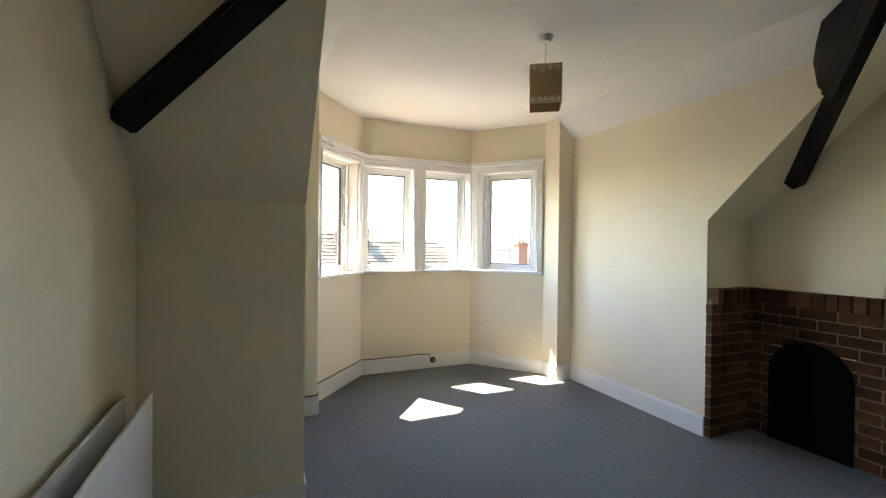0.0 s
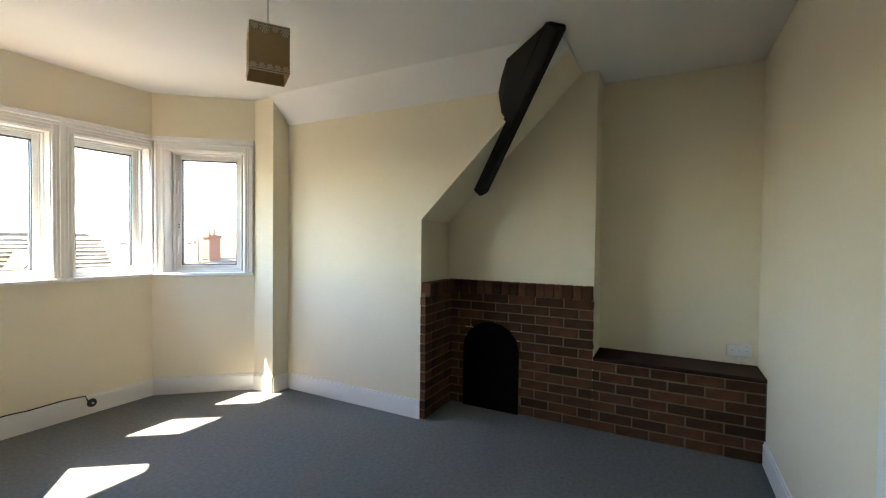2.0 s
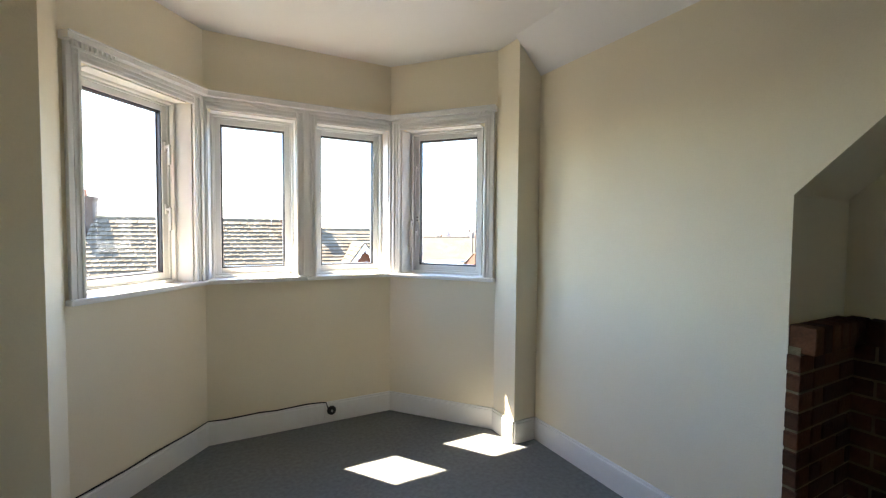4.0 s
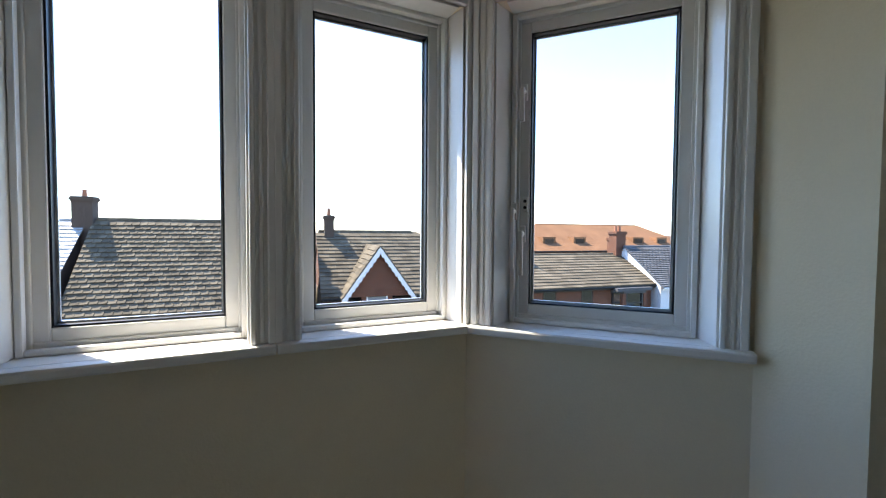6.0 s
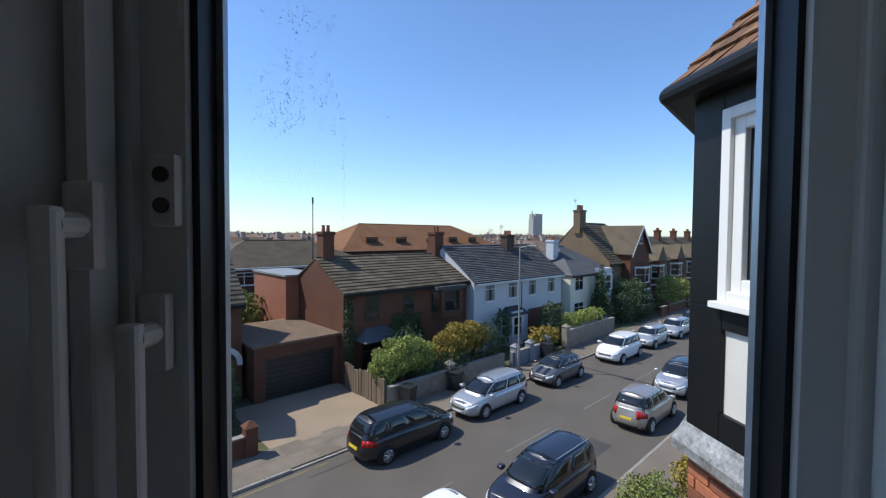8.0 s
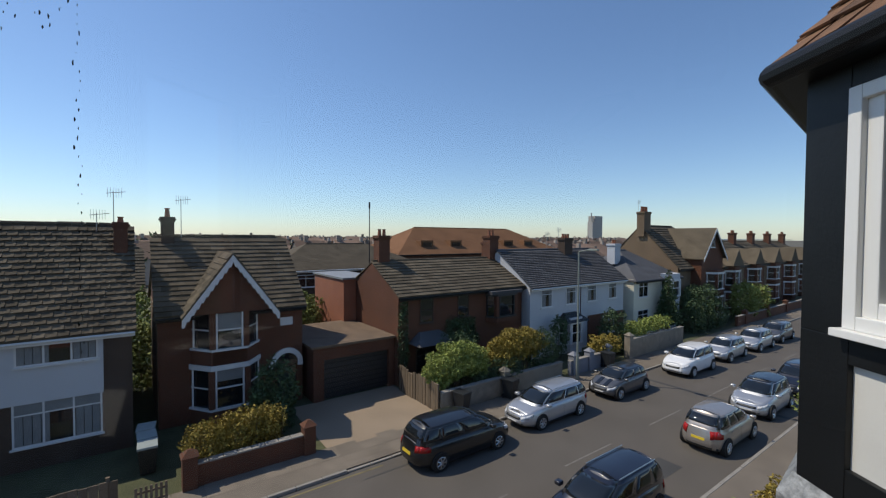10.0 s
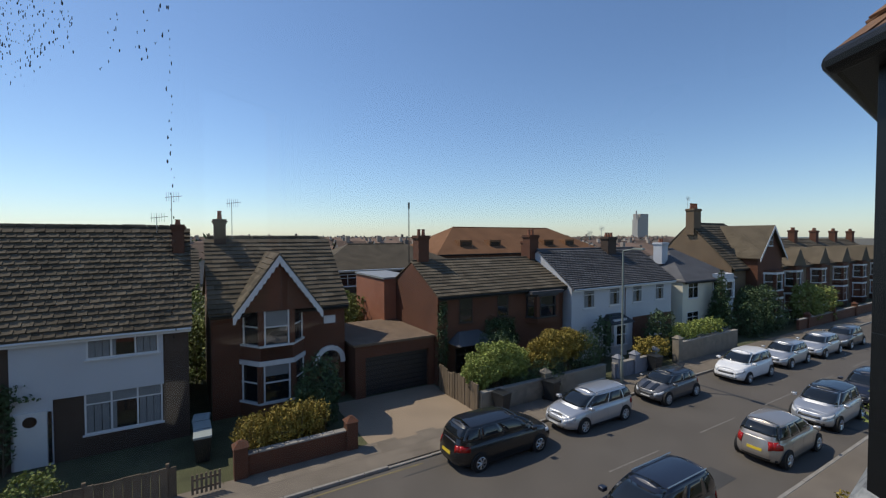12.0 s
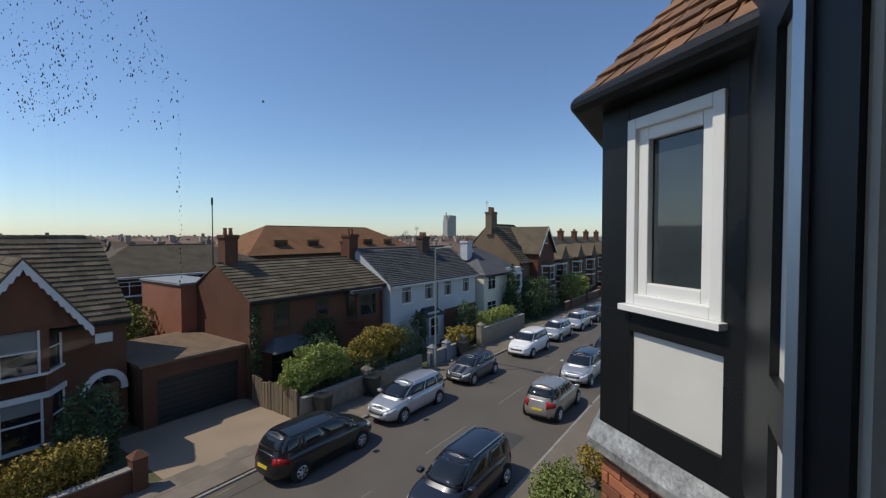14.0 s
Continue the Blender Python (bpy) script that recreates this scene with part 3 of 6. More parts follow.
# rounded soldier course along the top
for k in range(17):
    y = 0.902 + k * 0.0715
    brick_piece(fire, XF - 0.03, y, 1.03, 0.085, 0.0625, 0.105)
for k in range(6):
    brick_piece(fire, X1 + 0.036 + k * 0.0715, YE - 0.042, 1.03, 0.0625, 0.09, 0.105)
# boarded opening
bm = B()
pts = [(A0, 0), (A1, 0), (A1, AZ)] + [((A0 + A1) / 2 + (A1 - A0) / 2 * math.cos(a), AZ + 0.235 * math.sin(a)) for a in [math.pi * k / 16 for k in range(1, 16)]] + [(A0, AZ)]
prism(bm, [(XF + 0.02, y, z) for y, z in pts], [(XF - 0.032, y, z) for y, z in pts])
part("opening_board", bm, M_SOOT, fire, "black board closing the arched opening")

bench = thing("brick_bench", "low red brown brick bench with dark tiled top", "bench", pose(0, 0, 0))
bm = B()
bx(bm, XFB, XB, YR, 0.863, 0, 0.527)
part("core", bm, M_MORTAR, bench, "grey recessed mortar")
course_wall(bench, YR + 0.005, 0.865, 7, XFB, False)
bm = B()
bx(bm, XF - 0.03, XB, YR + 0.001, 0.862, 0.527, 0.555, bevel=0.008)
part("slab", bm, M_SLAB, bench, "dark red brown smooth slab")

def wall_box(name, m, label):
    w = thing(name, label, "socket", m)
    bm = B()
    bx(bm, -0.073, 0.073, -0.034, 0, -0.043, 0.043, bevel=0.005)
    part("plate", bm, M_SOCKET, w)
    for x in (-0.045, 0.0, 0.045):
        bm = B()
        cyl(bm, (x, -0.0335, 0.0), (x, -0.0355, 0.0), 0.004)
        part("screw", bm, M_METAL, w)
    return w


sk = wall_box("wall_socket", pose(XB - 0.001, -0.085, 0.655, 0, 0, -90), "white double surface socket above the bench")
bm = B()
cyl(bm, (0.0, -0.012, -0.043), (0.0, -0.012, -0.10), 0.007)
part("cable_stub", bm, M_SOCKET, sk)

# ---- aerial cable along the bay's skirting ----
def cable(pts, r, name, label):
    cu = bpy.data.curves.new(name, "CURVE")
    cu.dimensions, cu.bevel_depth, cu.bevel_resolution = "3D", r, 2
    sp = cu.splines.new("POLY")
    sp.points.add(len(pts) - 1)
    for q, p in zip(sp.points, pts):
        q.co = (*p, 1)
    tmp = new("tmp", cu)
    me = bpy.data.meshes.new_from_object(tmp)
    bpy.data.objects.remove(tmp)
    me.materials.clear()
    me.materials.append(M_CABLE)
    return tagged(new(name, me), label, "cable")


def along(seg, k, off, z):
    a, b = mitre(seg, -off), mitre(seg + 1, -off)
    p = a.lerp(b, k)
    return (p.x, p.y, z)


pts = [(XL + 0.006, 2.6, 0.155), (XL + 0.006, YF - 0.02, 0.156), (JX0 - 0.01, YF - 0.014, 0.158)]
for seg, n in ((0, 2), (1, 6), (2, 7)):
    for k in range(n + 1):
        f = k / n if seg < 2 else 0.58 * k / n
        pts.append(along(seg, f, 0.006, 0.157 + 0.004 * math.sin(k * 2.1 + seg)))
px, py, _ = pts[-1]
pts += [(px + 0.03, py - 0.006, 0.15), (px + 0.04, py - 0.012, 0.12), (px + 0.05, py - 0.016, 0.09)]
cable(pts, 0.0048, "aerial_cable", "thin black aerial cable clipped along the skirting")
sock = thing("aerial_socket", "black round aerial socket on white skirting", "socket", pose(px + 0.07, py - 0.012, 0.088))
bm = B()
cyl(bm, (0, 0, 0), (0, -0.014, 0), 0.034, 0.030, 18)
part("body", bm, M_CABLE, sock)
bm = B()
cyl(bm, (0, -0.014, 0), (0, -0.022, 0), 0.008, 0.008, 12)
part("connector", bm, M_METAL, sock)
bm = B()
bx(bm, -0.055, 0.055, 0.0, 0.011, -0.05, 0.055, bevel=0.004)
part("backplate", bm, M_GLOSS, sock)

# ---- pendant lamp ----
LX, LY = 1.655, 2.24
lamp = thing("pendant_lamp", "brown fabric box pendant lamp with pale floral bands", "lamp", pose(LX, LY, 0, 0, 0, -34))
bm = B()
cyl(bm, (0, 0, ZC - 0.035), (0, 0, ZC), 0.028, 0.05, 20)
part("ceiling_rose", bm, M_SOCKET, lamp)
bm = B()
cyl(bm, (0, 0, 2.50), (0, 0, ZC - 0.03), 0.004, n=8)
part("flex", bm, M_SOCKET, lamp)
bm = B()
cyl(bm, (0, 0, 2.42), (0, 0, 2.50), 0.018, n=14)
part("bulb_holder", bm, M_SOCKET, lamp)
H0, H1, HS = 2.255, 2.495, 0.095
bm = B()
for a in range(4):
    bx(bm, -HS, HS, -HS, -HS + 0.003, H0, H1, m=pose(0, 0, 0, 0, 0, 90 * a))
sh = part("shade", bm, M_SHADE, lamp)
bm = B()
for a in range(4):
    r = pose(0, 0, 0, 0, 0, 90 * a)
    for zz in (H0, H1 - 0.004):
        bx(bm, -HS, HS, -HS - 0.002, -HS, zz, zz + 0.004, m=r)
    for base, up, nn in ((H0 + 0.004, 1, 5), (H1 - 0.004, -1, 4)):
        for k in range(nn):
            cx = -HS + (k + 0.5) * 2 * HS / nn
            for q in range(7):
                t = math.pi * (q + 0.5) / 7
                p0 = (cx + 0.006 * math.cos(t), -HS - 0.001, base + up * (0.004 + 0.006 * math.sin(t)))
                ln = 0.024 if k % 2 == 0 or up > 0 else 0.034
                p1 = (cx + ln * math.cos(t) * .8, -HS - 0.001, base + up * (0.004 + ln * 1.35 * math.sin(t)))
                cyl(bm, r @ Vector(p0), r @ Vector(p1), 0.0012, 0.0026, 5)
tagged(part("lace_band", bm, M_LACE, sh, "pale floral lace pattern"), kind="stuff")

# ---- radiator in the left alcove ----
rad = thing("radiator", "white enamelled double panel radiator on alcove wall", "radiator", pose(0, 0, 0))
for x0, nm in ((XLB + 0.03, "back_panel"), (XLB + 0.115, "front_panel")):
    bm = B()
    bx(bm, x0, x0 + 0.014, 0.75, 1.95, 0.26, 0.80, bevel=0.005)
    part(nm, bm, M_RAD, rad)
for y in (0.95, 1.72):
    box_part("bracket", (XLB, XLB + 0.12, y, y + 0.03, 0.62, 0.66), M_RAD, rad)
bm = B()
cyl(bm, (XLB + 0.08, 1.97, 0.0), (XLB + 0.08, 1.97, 0.30), 0.0075)
cyl(bm, (XLB + 0.08, 1.94, 0.30), (XLB + 0.08, 1.99, 0.30), 0.012)
part("valve_pipe", bm, M_SOCKET, rad)

# ---- door ----
bm = B()
for x0, x1 in ((DX0 - 0.07, DX0), (DX1, DX1 + 0.07)):
    bx(bm, x0, x1, YR, YR + 0.018, 0, 2.10, bevel=0.004)
bx(bm, DX0, DX1, YR, YR + 0.018, 2.03, 2.10, bevel=0.004)
bx(bm, DX0 - 0.001, DX0 + 0.02, YR - 0.15, YR, 0, 2.03)
bx(bm, DX1 - 0.02, DX1 + 0.001, YR - 0.15, YR, 0, 2.03)
structure("door_frame_1", bm, M_GLOSS, "white gloss painted door architrave and lining", "door frame")
ang = 10.0
door = thing("door_1", "white gloss panelled door standing open into room", "door", pose(DX1 + 0.04, YR + 0.045, 0.008, 0, 0, ang), kind="structure")
DW, DH = 0.74, 2.0
bm = B()
for x0, x1, z0, z1 in ((0, 0.105, 0, DH), (DW - 0.105, DW, 0, DH), (0.105, DW - 0.105, 0, 0.2), (0.105, DW - 0.105, 0.85, 1.02), (0.105, DW - 0.105, DH - 0.11, DH)):
    bx(bm, x0, x1, 0, 0.04, z0, z1, bevel=0.002)
bx(bm, 0.1, DW - 0.1, 0.014, 0.026, 0.15, DH - 0.08)
part("leaf", bm, M_GLOSS, door)
for z0, z1 in ((0.2, 0.85), (1.02, DH - 0.11)):
    bm = B()
    ring(bm, 0.105, DW - 0.105, z0, z1, 0.018, 0.026, 0.036, bevel=0.004)
    part("moulding", bm, M_GLOSS, door)

# ---- the street ----
GZ = -6.9
SM = pose(7.0, 17.5, GZ, 0, 0, -6.0)     # along the far kerb, away from the house, up


def strip_sheet(name, s0, s1, d0, d1, z0, z1, material, label, category, kind="structure"):
    ob = part(name, *(lambda b: (bx(b, s0, s1, d0, d1, z0, z1), b)[1:])(B()), material)
    ob.matrix_world = SM
    return tagged(ob, label, category, kind=kind)


K0, K1 = 0.55, -7.6
bm = B()
bx(bm, -2500, 2500, -2500, 2400, -1.2, -0.16)
land = tagged(part("ground", bm, M_LAND), "flat land reaching away under the town", "ground", kind="structure")
land.matrix_world = SM
strip_sheet("road", -120, 260, K1, K0, -0.15, -0.10, M_ASPH, "worn grey asphalt road with patches", "road")
strip_sheet("pavement", -120, 260, K0 + 0.13, 2.45, -0.15, 0.0, M_PAVE, "pale concrete pavement along far side", "pavement")
strip_sheet("pavement_near", -120, 260, -9.9, K1 - 0.13, -0.15, 0.0, M_PAVE, "pale concrete pavement along near side", "pavement")
strip_sheet("garden_ground", -120, 260, 2.45, 34, -0.15, -0.01, M_SOIL, "dark soil and grass of front gardens", "ground")
strip_sheet("garden_ground_near", -120, 260, -30, -9.9, -0.15, -0.01, M_SOIL, "dark soil of the near garden", "ground")
strip_sheet("driveway", 3.2, 8.9, 2.3, 7.4, -0.05, 0.005, M_DRIVE, "tan concrete driveway before the garage", "driveway")
kerb = thing("kerb", "concrete kerbstones edging the road", "kerb", SM, kind="structure")
bm = B()
bx(bm, 0.005, 0.905, 0, 0.125, -0.15, 0.012)
bmesh.ops.bevel(bm, geom=list(bm.edges), offset=0.012, segments=1, affect="EDGES")
kme = bpy.data.meshes.new("kerbstone")
bm.to_mesh(kme)
bm.free()
kme.materials.append(M_KERB)
for k in range(90):
    for d in (K0, K1 - 0.125):
        o = new("kerbstone", kme)
        o.parent = kerb
        o.location = (-16 + k * 0.915, d, random.uniform(-0.006, 0.004) - (0.05 if d > 0 and 3 < -16 + k * .915 < 9 else 0))
lines = thing("road_marking", "faded white centre dashes and yellow edge lines", "road marking", SM, kind="structure")
for k in range(14):
    box_part("dash", (-20 + k * 6, -17 + k * 6, -3.74, -3.67, -0.1, -0.096), M_PAINTLINE, lines)
box_part("edge_line", (-20, 4.5, K0 - 0.28, K0 - 0.21, -0.1, -0.096), M_YELLINE, lines)
rng = random.Random(3)
patches = thing("road_patch", "darker repaired asphalt patches and seams", "road patch", SM, kind="structure")
M_PATCH = mat("dark_asphalt_patch", (0.055, 0.054, 0.052), 0.95, vary=0.2, scale=1, fine=30, bump=0.4)
for s0, s1, d0, d1 in ((22.0, 22.25, K1, K0), (3.5, 11.0, -0.2, -0.13), (-3, 3.0, -4.6, -4.52), (12, 13.5, -6.3, -5.4), (0.5, 0.6, -4, K0)):
    box_part("seam", (s0, s1, d0, d1, -0.1, -0.097), M_PATCH, patches)
fl_v, fl_f = [], []
for k in range(140):
    for q in range(2):
        s, d = -60 + k * 0.92, K0 + 0.14 + q * 0.94
        i = len(fl_v)
        z = 0.004 + rng.uniform(0, 0.004)
        fl_v += [(s + .008, d + .008, z), (s + .905, d + .008, z), (s + .905, d + .925, z), (s + .008, d + .925, z)]
        fl_f.append((i, i + 1, i + 2, i + 3))
fs = tagged(part("paving_slabs", (fl_v, [], fl_f), mat("paving_slab", (0.175, 0.146, 0.113), 0.9, vary=0.2, scale=1.5, fine=25, bump=0.3, random_tint=0.12)),
            "pale paving slabs of the far pavement", "paving", kind="stuff")
fs.matrix_world = SM


# ---- houses ----
def tiles(bm_data, p0, ux, up, width, length, course, tw, thick, lap_random=0.01, seed=0, profile=0.0):
    """Overlapping roof tiles in courses from the eave p0 upwards, along ux and up the slope."""
    rg = random.Random(seed)
    v, f = bm_data
    p0, ux, up = Vector(p0), Vector(ux).normalized(), Vector(up).normalized()
    nn = ux.cross(up).normalized()
    if nn.z < 0:
        nn = -nn
    rows, cols = int(length / course), max(1, int(width / tw))
    tw = width / cols
    for r in range(rows):
        sh = (tw / 2 if r % 2 else 0)
        for c in range(cols + (1 if sh else 0)):
            a, b = max(0, c * tw - sh), min(width, (c + 1) * tw - sh)
            if b - a < 0.03:
                continue
            lift = thick * 2.6 + rg.uniform(-lap_random, lap_random)
            q0 = p0 + up * (r * course + rg.uniform(-.012, .012))
            q1 = p0 + up * ((r + 1) * course + 0.05)
            i = len(v)
            a += .004
            b -= .004
            hi = nn * (lift + 0.012)
            lo = nn * 0.004
            v.extend([q0 + ux * a + hi, q0 + ux * b + hi + nn * profile, q1 + ux * b + lo * 2, q1 + ux * a + lo * 2, q0 + ux * a - nn * .01, q0 + ux * b - nn * .01])
            f.extend([(i, i + 1, i + 2, i + 3), (i + 4, i + 5, i + 1, i), (i + 1, i + 5, i + 2), (i, i + 3, i + 4)])


def window(parent, s, z, w, h, d, bars=1, top=0.28, curtain=False, name="window", trim=M_WHITE_T):
    """House window in a wall that faces the street: frame, panes, sill."""
    win = new(name)
    win.parent = parent
    bm = B()
    f = 0.06
    ring(bm, s - w / 2, s + w / 2, z, z + h, f, d - 0.03, d + 0.05)
    for k in range(1, bars + 1):
        x = s - w / 2 + w * k / (bars + 1)
        bx(bm, x - 0.03, x + 0.03, d - 0.025, d + 0.04, z + f, z + h - f)
    if top:
        zt = z + h * (1 - top)
        bx(bm, s - w / 2 + f, s + w / 2 - f, d - 0.028, d + 0.04, zt - 0.025, zt + 0.025)
    part("frame", bm, trim, win)
    bm = B()
    bx(bm, s - w / 2 + f, s + w / 2 - f, d - 0.014, d - 0.004, z + f, z + h - f)
    part("pane", bm, M_WINDARK, win)
    if curtain:
        bm = B()
        n = 10
        for k in range(n):
            a = s - w / 2 + f + (w - 2 * f) * k / n
            if k < n * .32 or k >= n * .68:
                bx(bm, a, a + (w - 2 * f) / n * .92, d - 0.02 - (k % 2) * .004, d - 0.0155, z + f, z + h - f)
        bx(bm, s - w / 2 + f, s + w / 2 - f, d - 0.0195, d - 0.0155, z + h * .72, z + h - f)
        part("curtain", bm, M_NET, win)
    bm = B()
    bx(bm, s - w / 2 - 0.06, s + w / 2 + 0.06, d - 0.10, d, z - 0.06, z)
    part("sill", bm, trim, win)
    return win


def chimney(parent, s, d, z0, z1, w, dep, material, pots=2, pot_h=0.35):
    bm = B()
    bx(bm, s - w / 2, s + w / 2, d - dep / 2, d + dep / 2, z0, z1 - 0.25)
    for k, o in enumerate((0.04, 0.08, 0.04)):
        bx(bm, s - w / 2 - o, s + w / 2 + o, d - dep / 2 - o, d + dep / 2 + o, z1 - 0.25 + k * 0.083, z1 - 0.25 + (k + 1) * 0.083)
    ch = part("chimney", bm, material, parent)
    for k in range(pots):
        x = s + (k - (pots - 1) / 2) * min(0.32, w / max(pots, 1))
        bm = B()
        cyl(bm, (x, d, z1), (x, d, z1 + pot_h), 0.12, 0.09, 10)
        cyl(bm, (x, d, z1 + pot_h), (x, d, z1 + pot_h + 0.04), 0.12, 0.12, 10)
        part("chimney_pot", bm, M_POT, ch)
    return ch


def aerial(parent, s, d, z0, h=1.2, n=6):
    bm = B()
    cyl(bm, (s, d, z0), (s, d, z0 + h), 0.018, n=6)
    cyl(bm, (s - 0.25, d, z0 + h - 0.1), (s + 0.45, d, z0 + h), 0.014, n=6)
    for k in range(n):
        x = s - 0.2 + k * 0.6 / n
        cyl(bm, (x, d - 0.01, z0 + h - 0.28), (x, d + 0.01, z0 + h + 0.16), 0.008, n=5)
    part("aerial", bm, M_METAL, parent)


def gable_house(label, s0, s1, d0, depth, eave, ridge, wall, roof, course=0.33, tw=0.3, seed=1, hip=False, name="house", group="houses across the street"):
    """House with its ridge along the street."""
    h = thing(name, label, "house", SM, group=group)
    dm = d0 + depth / 2
    bm = B()
    if hip:
        bx(bm, s0, s1, d0, d0 + depth, -0.15, eave)
    else:
        prof = [(d0, -0.15), (d0 + depth, -0.15), (d0 + depth, eave), (dm, ridge - 0.08), (d0, eave)]
        prism(bm, [(s0, y, z) for y, z in prof], [(s1, y, z) for y, z in prof])
    part("wall", bm, wall, h)
    run, rise = dm - d0, ridge - eave
    ov = 0.3
    k = rise / run
    bm = B()
    ins = run if hip else 0.0
    f0 = [(s0 - ov * .5, d0 - ov, eave - ov * k), (s1 + ov * .5, d0 - ov, eave - ov * k), (s1 - ins, dm, ridge), (s0 + ins, dm, ridge)]
    b0 = [(s1 + ov * .5, d0 + depth + ov, eave - ov * k), (s0 - ov * .5, d0 + depth + ov, eave - ov * k), (s0 + ins, dm, ridge), (s1 - ins, dm, ridge)]
    for q in (f0, b0):
        prism(bm, q, [(x, y, z + 0.07) for x, y, z in q])
    if hip:
        for q in ([f0[0], f0[3], b0[1]], [f0[1], b0[0], f0[2]]):
            prism(bm, q, [(x, y, z + 0.07) for x, y, z in q])
    rf = part("roof", bm, roof, h)
    data = ([], [])
    ln = math.hypot(run + ov, rise + ov * k)
    if not hip:
        tiles(data, (s0 - ov * .5, d0 - ov, eave - ov * k + 0.07), (1, 0, 0), (0, run + ov, rise + ov * k), s1 - s0 + ov, ln, course, tw, 0.02, seed=seed, profile=0.035 if tw < 0.35 else 0.0)
        tagged(part("tile_courses", ([tuple(v) for v in data[0]], [], data[1]), roof, rf), kind="stuff")
    bm = B()
    for j in range(int((s1 - s0 - 2 * ins) / 0.45)):
        a = s0 + ins + j * 0.45
        cyl(bm, (a, dm, ridge + 0.04), (a + 0.43, dm, ridge + 0.04), 0.11, 0.10, 8)
    if len(bm.verts):
        part("ridge_tiles", bm, roof, rf)
    else:
        bm.free()
    bm = B()
    cyl(bm, (s0 - .1, d0 - ov - 0.03, eave - ov * k - 0.02), (s1 + .1, d0 - ov - 0.03, eave - ov * k - 0.02), 0.055, n=8)
    bx(bm, s0 - .1, s1 + .1, d0 - ov + .03, d0 - ov + 0.05, eave - ov * k - 0.16, eave - ov * k)
    part("gutter", bm, M_WHITE_T if wall in (M_BRK_BRN, M_WHITE_R) else M_BLKPAINT, h)
    return h


# brick and white rendered house opposite
hA = gable_house("two storey brown brick and white rendered house with tiled roof", -12.7, -3.0, 7.2, 7.6, 4.95, 8.85, M_BRK_BRN, M_TILE_BR, 0.30, 0.33, 2)
bm = B()
bx(bm, -8.5, -3.9, 7.13, 7.2, 2.4, 4.9)
bx(bm, -8.5, -7.35, 7.13, 7.2, 0.0, 2.4)
part("render_panel", bm, M_WHITE_R, hA, "white rendered panel")
for s, z, w, h, b in ((-10.6, 3.65, 2.5, 1.2, 2), (-5.2, 3.75, 2.3, 1.15, 2), (-5.2, 0.85, 2.5, 1.6, 2), (-10.4, 0.65, 2.3, 1.6, 2)):
    window(hA, s, z, w, h, 7.128 if s > -9 and z > 2 else 7.2, b, curtain=True)
bm = B()
bx(bm, -8.42, -7.5, 7.06, 7.13, 0.02, 2.05)
dr = part("door", bm, M_WHITE_T, hA, "white front door")
bm = B()
cyl(bm, (-7.97, 7.055, 1.72), (-7.97, 7.065, 1.72), 0.2, n=14)
bx(bm, -7.48, -7.38, 7.10, 7.125, 0.1, 2.0)
part("glazing", bm, M_WINDARK, dr)
chimney(hA, -13.2, 11.0, 5.0, 10.0, 0.85, 0.7, M_BRK_BRN, 1, 0.3)
chimney(hA, -3.35, 10.0, 6.6, 9.0, 0.5, 0.6, M_BRK_RED, 1, 0.2)
aerial(hA, -3.6, 10.6, 8.7, 1.7)
aerial(hA, -4.2, 10.6, 8.6, 0.8)
bm = B()
cyl(bm, (-12.55, 7.1, 0), (-12.55, 7.1, 4.8), 0.04, n=8)
part("downpipe", bm, M_WHITE_T, hA)
hZ = gable_house("house with pale slate roof beside the rendered house", -24.0, -13.3, 7.4, 7.6, 5.7, 8.8, M_BRK_BRN, M_TILE_LT, 0.28, 0.4, 3)
window(hZ, -15, 3.6, 1.6, 1.3, 7.4)

# gabled victorian house
hB = gable_house("red brick victorian house with white bargeboards and bay", -2.1, 4.1, 8.3, 7.4, 5.1, 8.35, M_BRK_RED, M_TILE_BR, 0.30, 0.6, 5)
GX, GD = 0.65, 7.25
bm = B()
prism(bm, [(GX - 1.75, GD, 5.0), (GX + 1.75, GD, 5.0), (GX, GD, 7.45)], [(GX - 1.75, 10.6, 5.0), (GX + 1.75, 10.6, 5.0), (GX, 10.6, 7.45)])
part("gable", bm, M_BRK_RED, hB)
for sg in (-1, 1):
    bm = B()
    q = [(GX + sg * 1.95, GD - 0.25, 4.85), (GX, GD - 0.25, 7.58), (GX, 11.6, 7.58), (GX + sg * 1.95, 9.0, 4.85)]
    prism(bm, q, [(x, y, z + 0.08) for x, y, z in q])
    rf = part("gable_roof", bm, M_TILE_BR, hB)
    data = ([], [])
    up = Vector((-sg * 1.95, 0, 2.73))
    tiles(data, (GX + sg * 1.95, GD - 0.25, 4.93), (0, 1, 0), up, 2.6, up.length, 0.30, 0.6, 0.02, seed=8)
    tagged(part("tile_courses", ([tuple(v) for v in data[0]], [], data[1]), M_TILE_BR, rf), kind="stuff")
    # scalloped bargeboard
    bm = B()
    n = 11
    for k in range(n):
        t0, t1 = k / n, (k + 1) / n
        P = lambda t: Vector((GX + sg * 1.97 * (1 - t), GD - 0.30, 4.86 + 2.72 * t))
        a, b = P(t0), P(t1)
        lo = Vector((0, 0, -0.30))
        m = (a + b) / 2 + Vector((0, 0, -0.42))
        poly = [a, b, b + lo, m, a + lo]
        prism(bm, poly, [p + Vector((0, 0.06, 0)) for p in poly])
    part("bargeboard", bm, M_WHITE_T, hB)


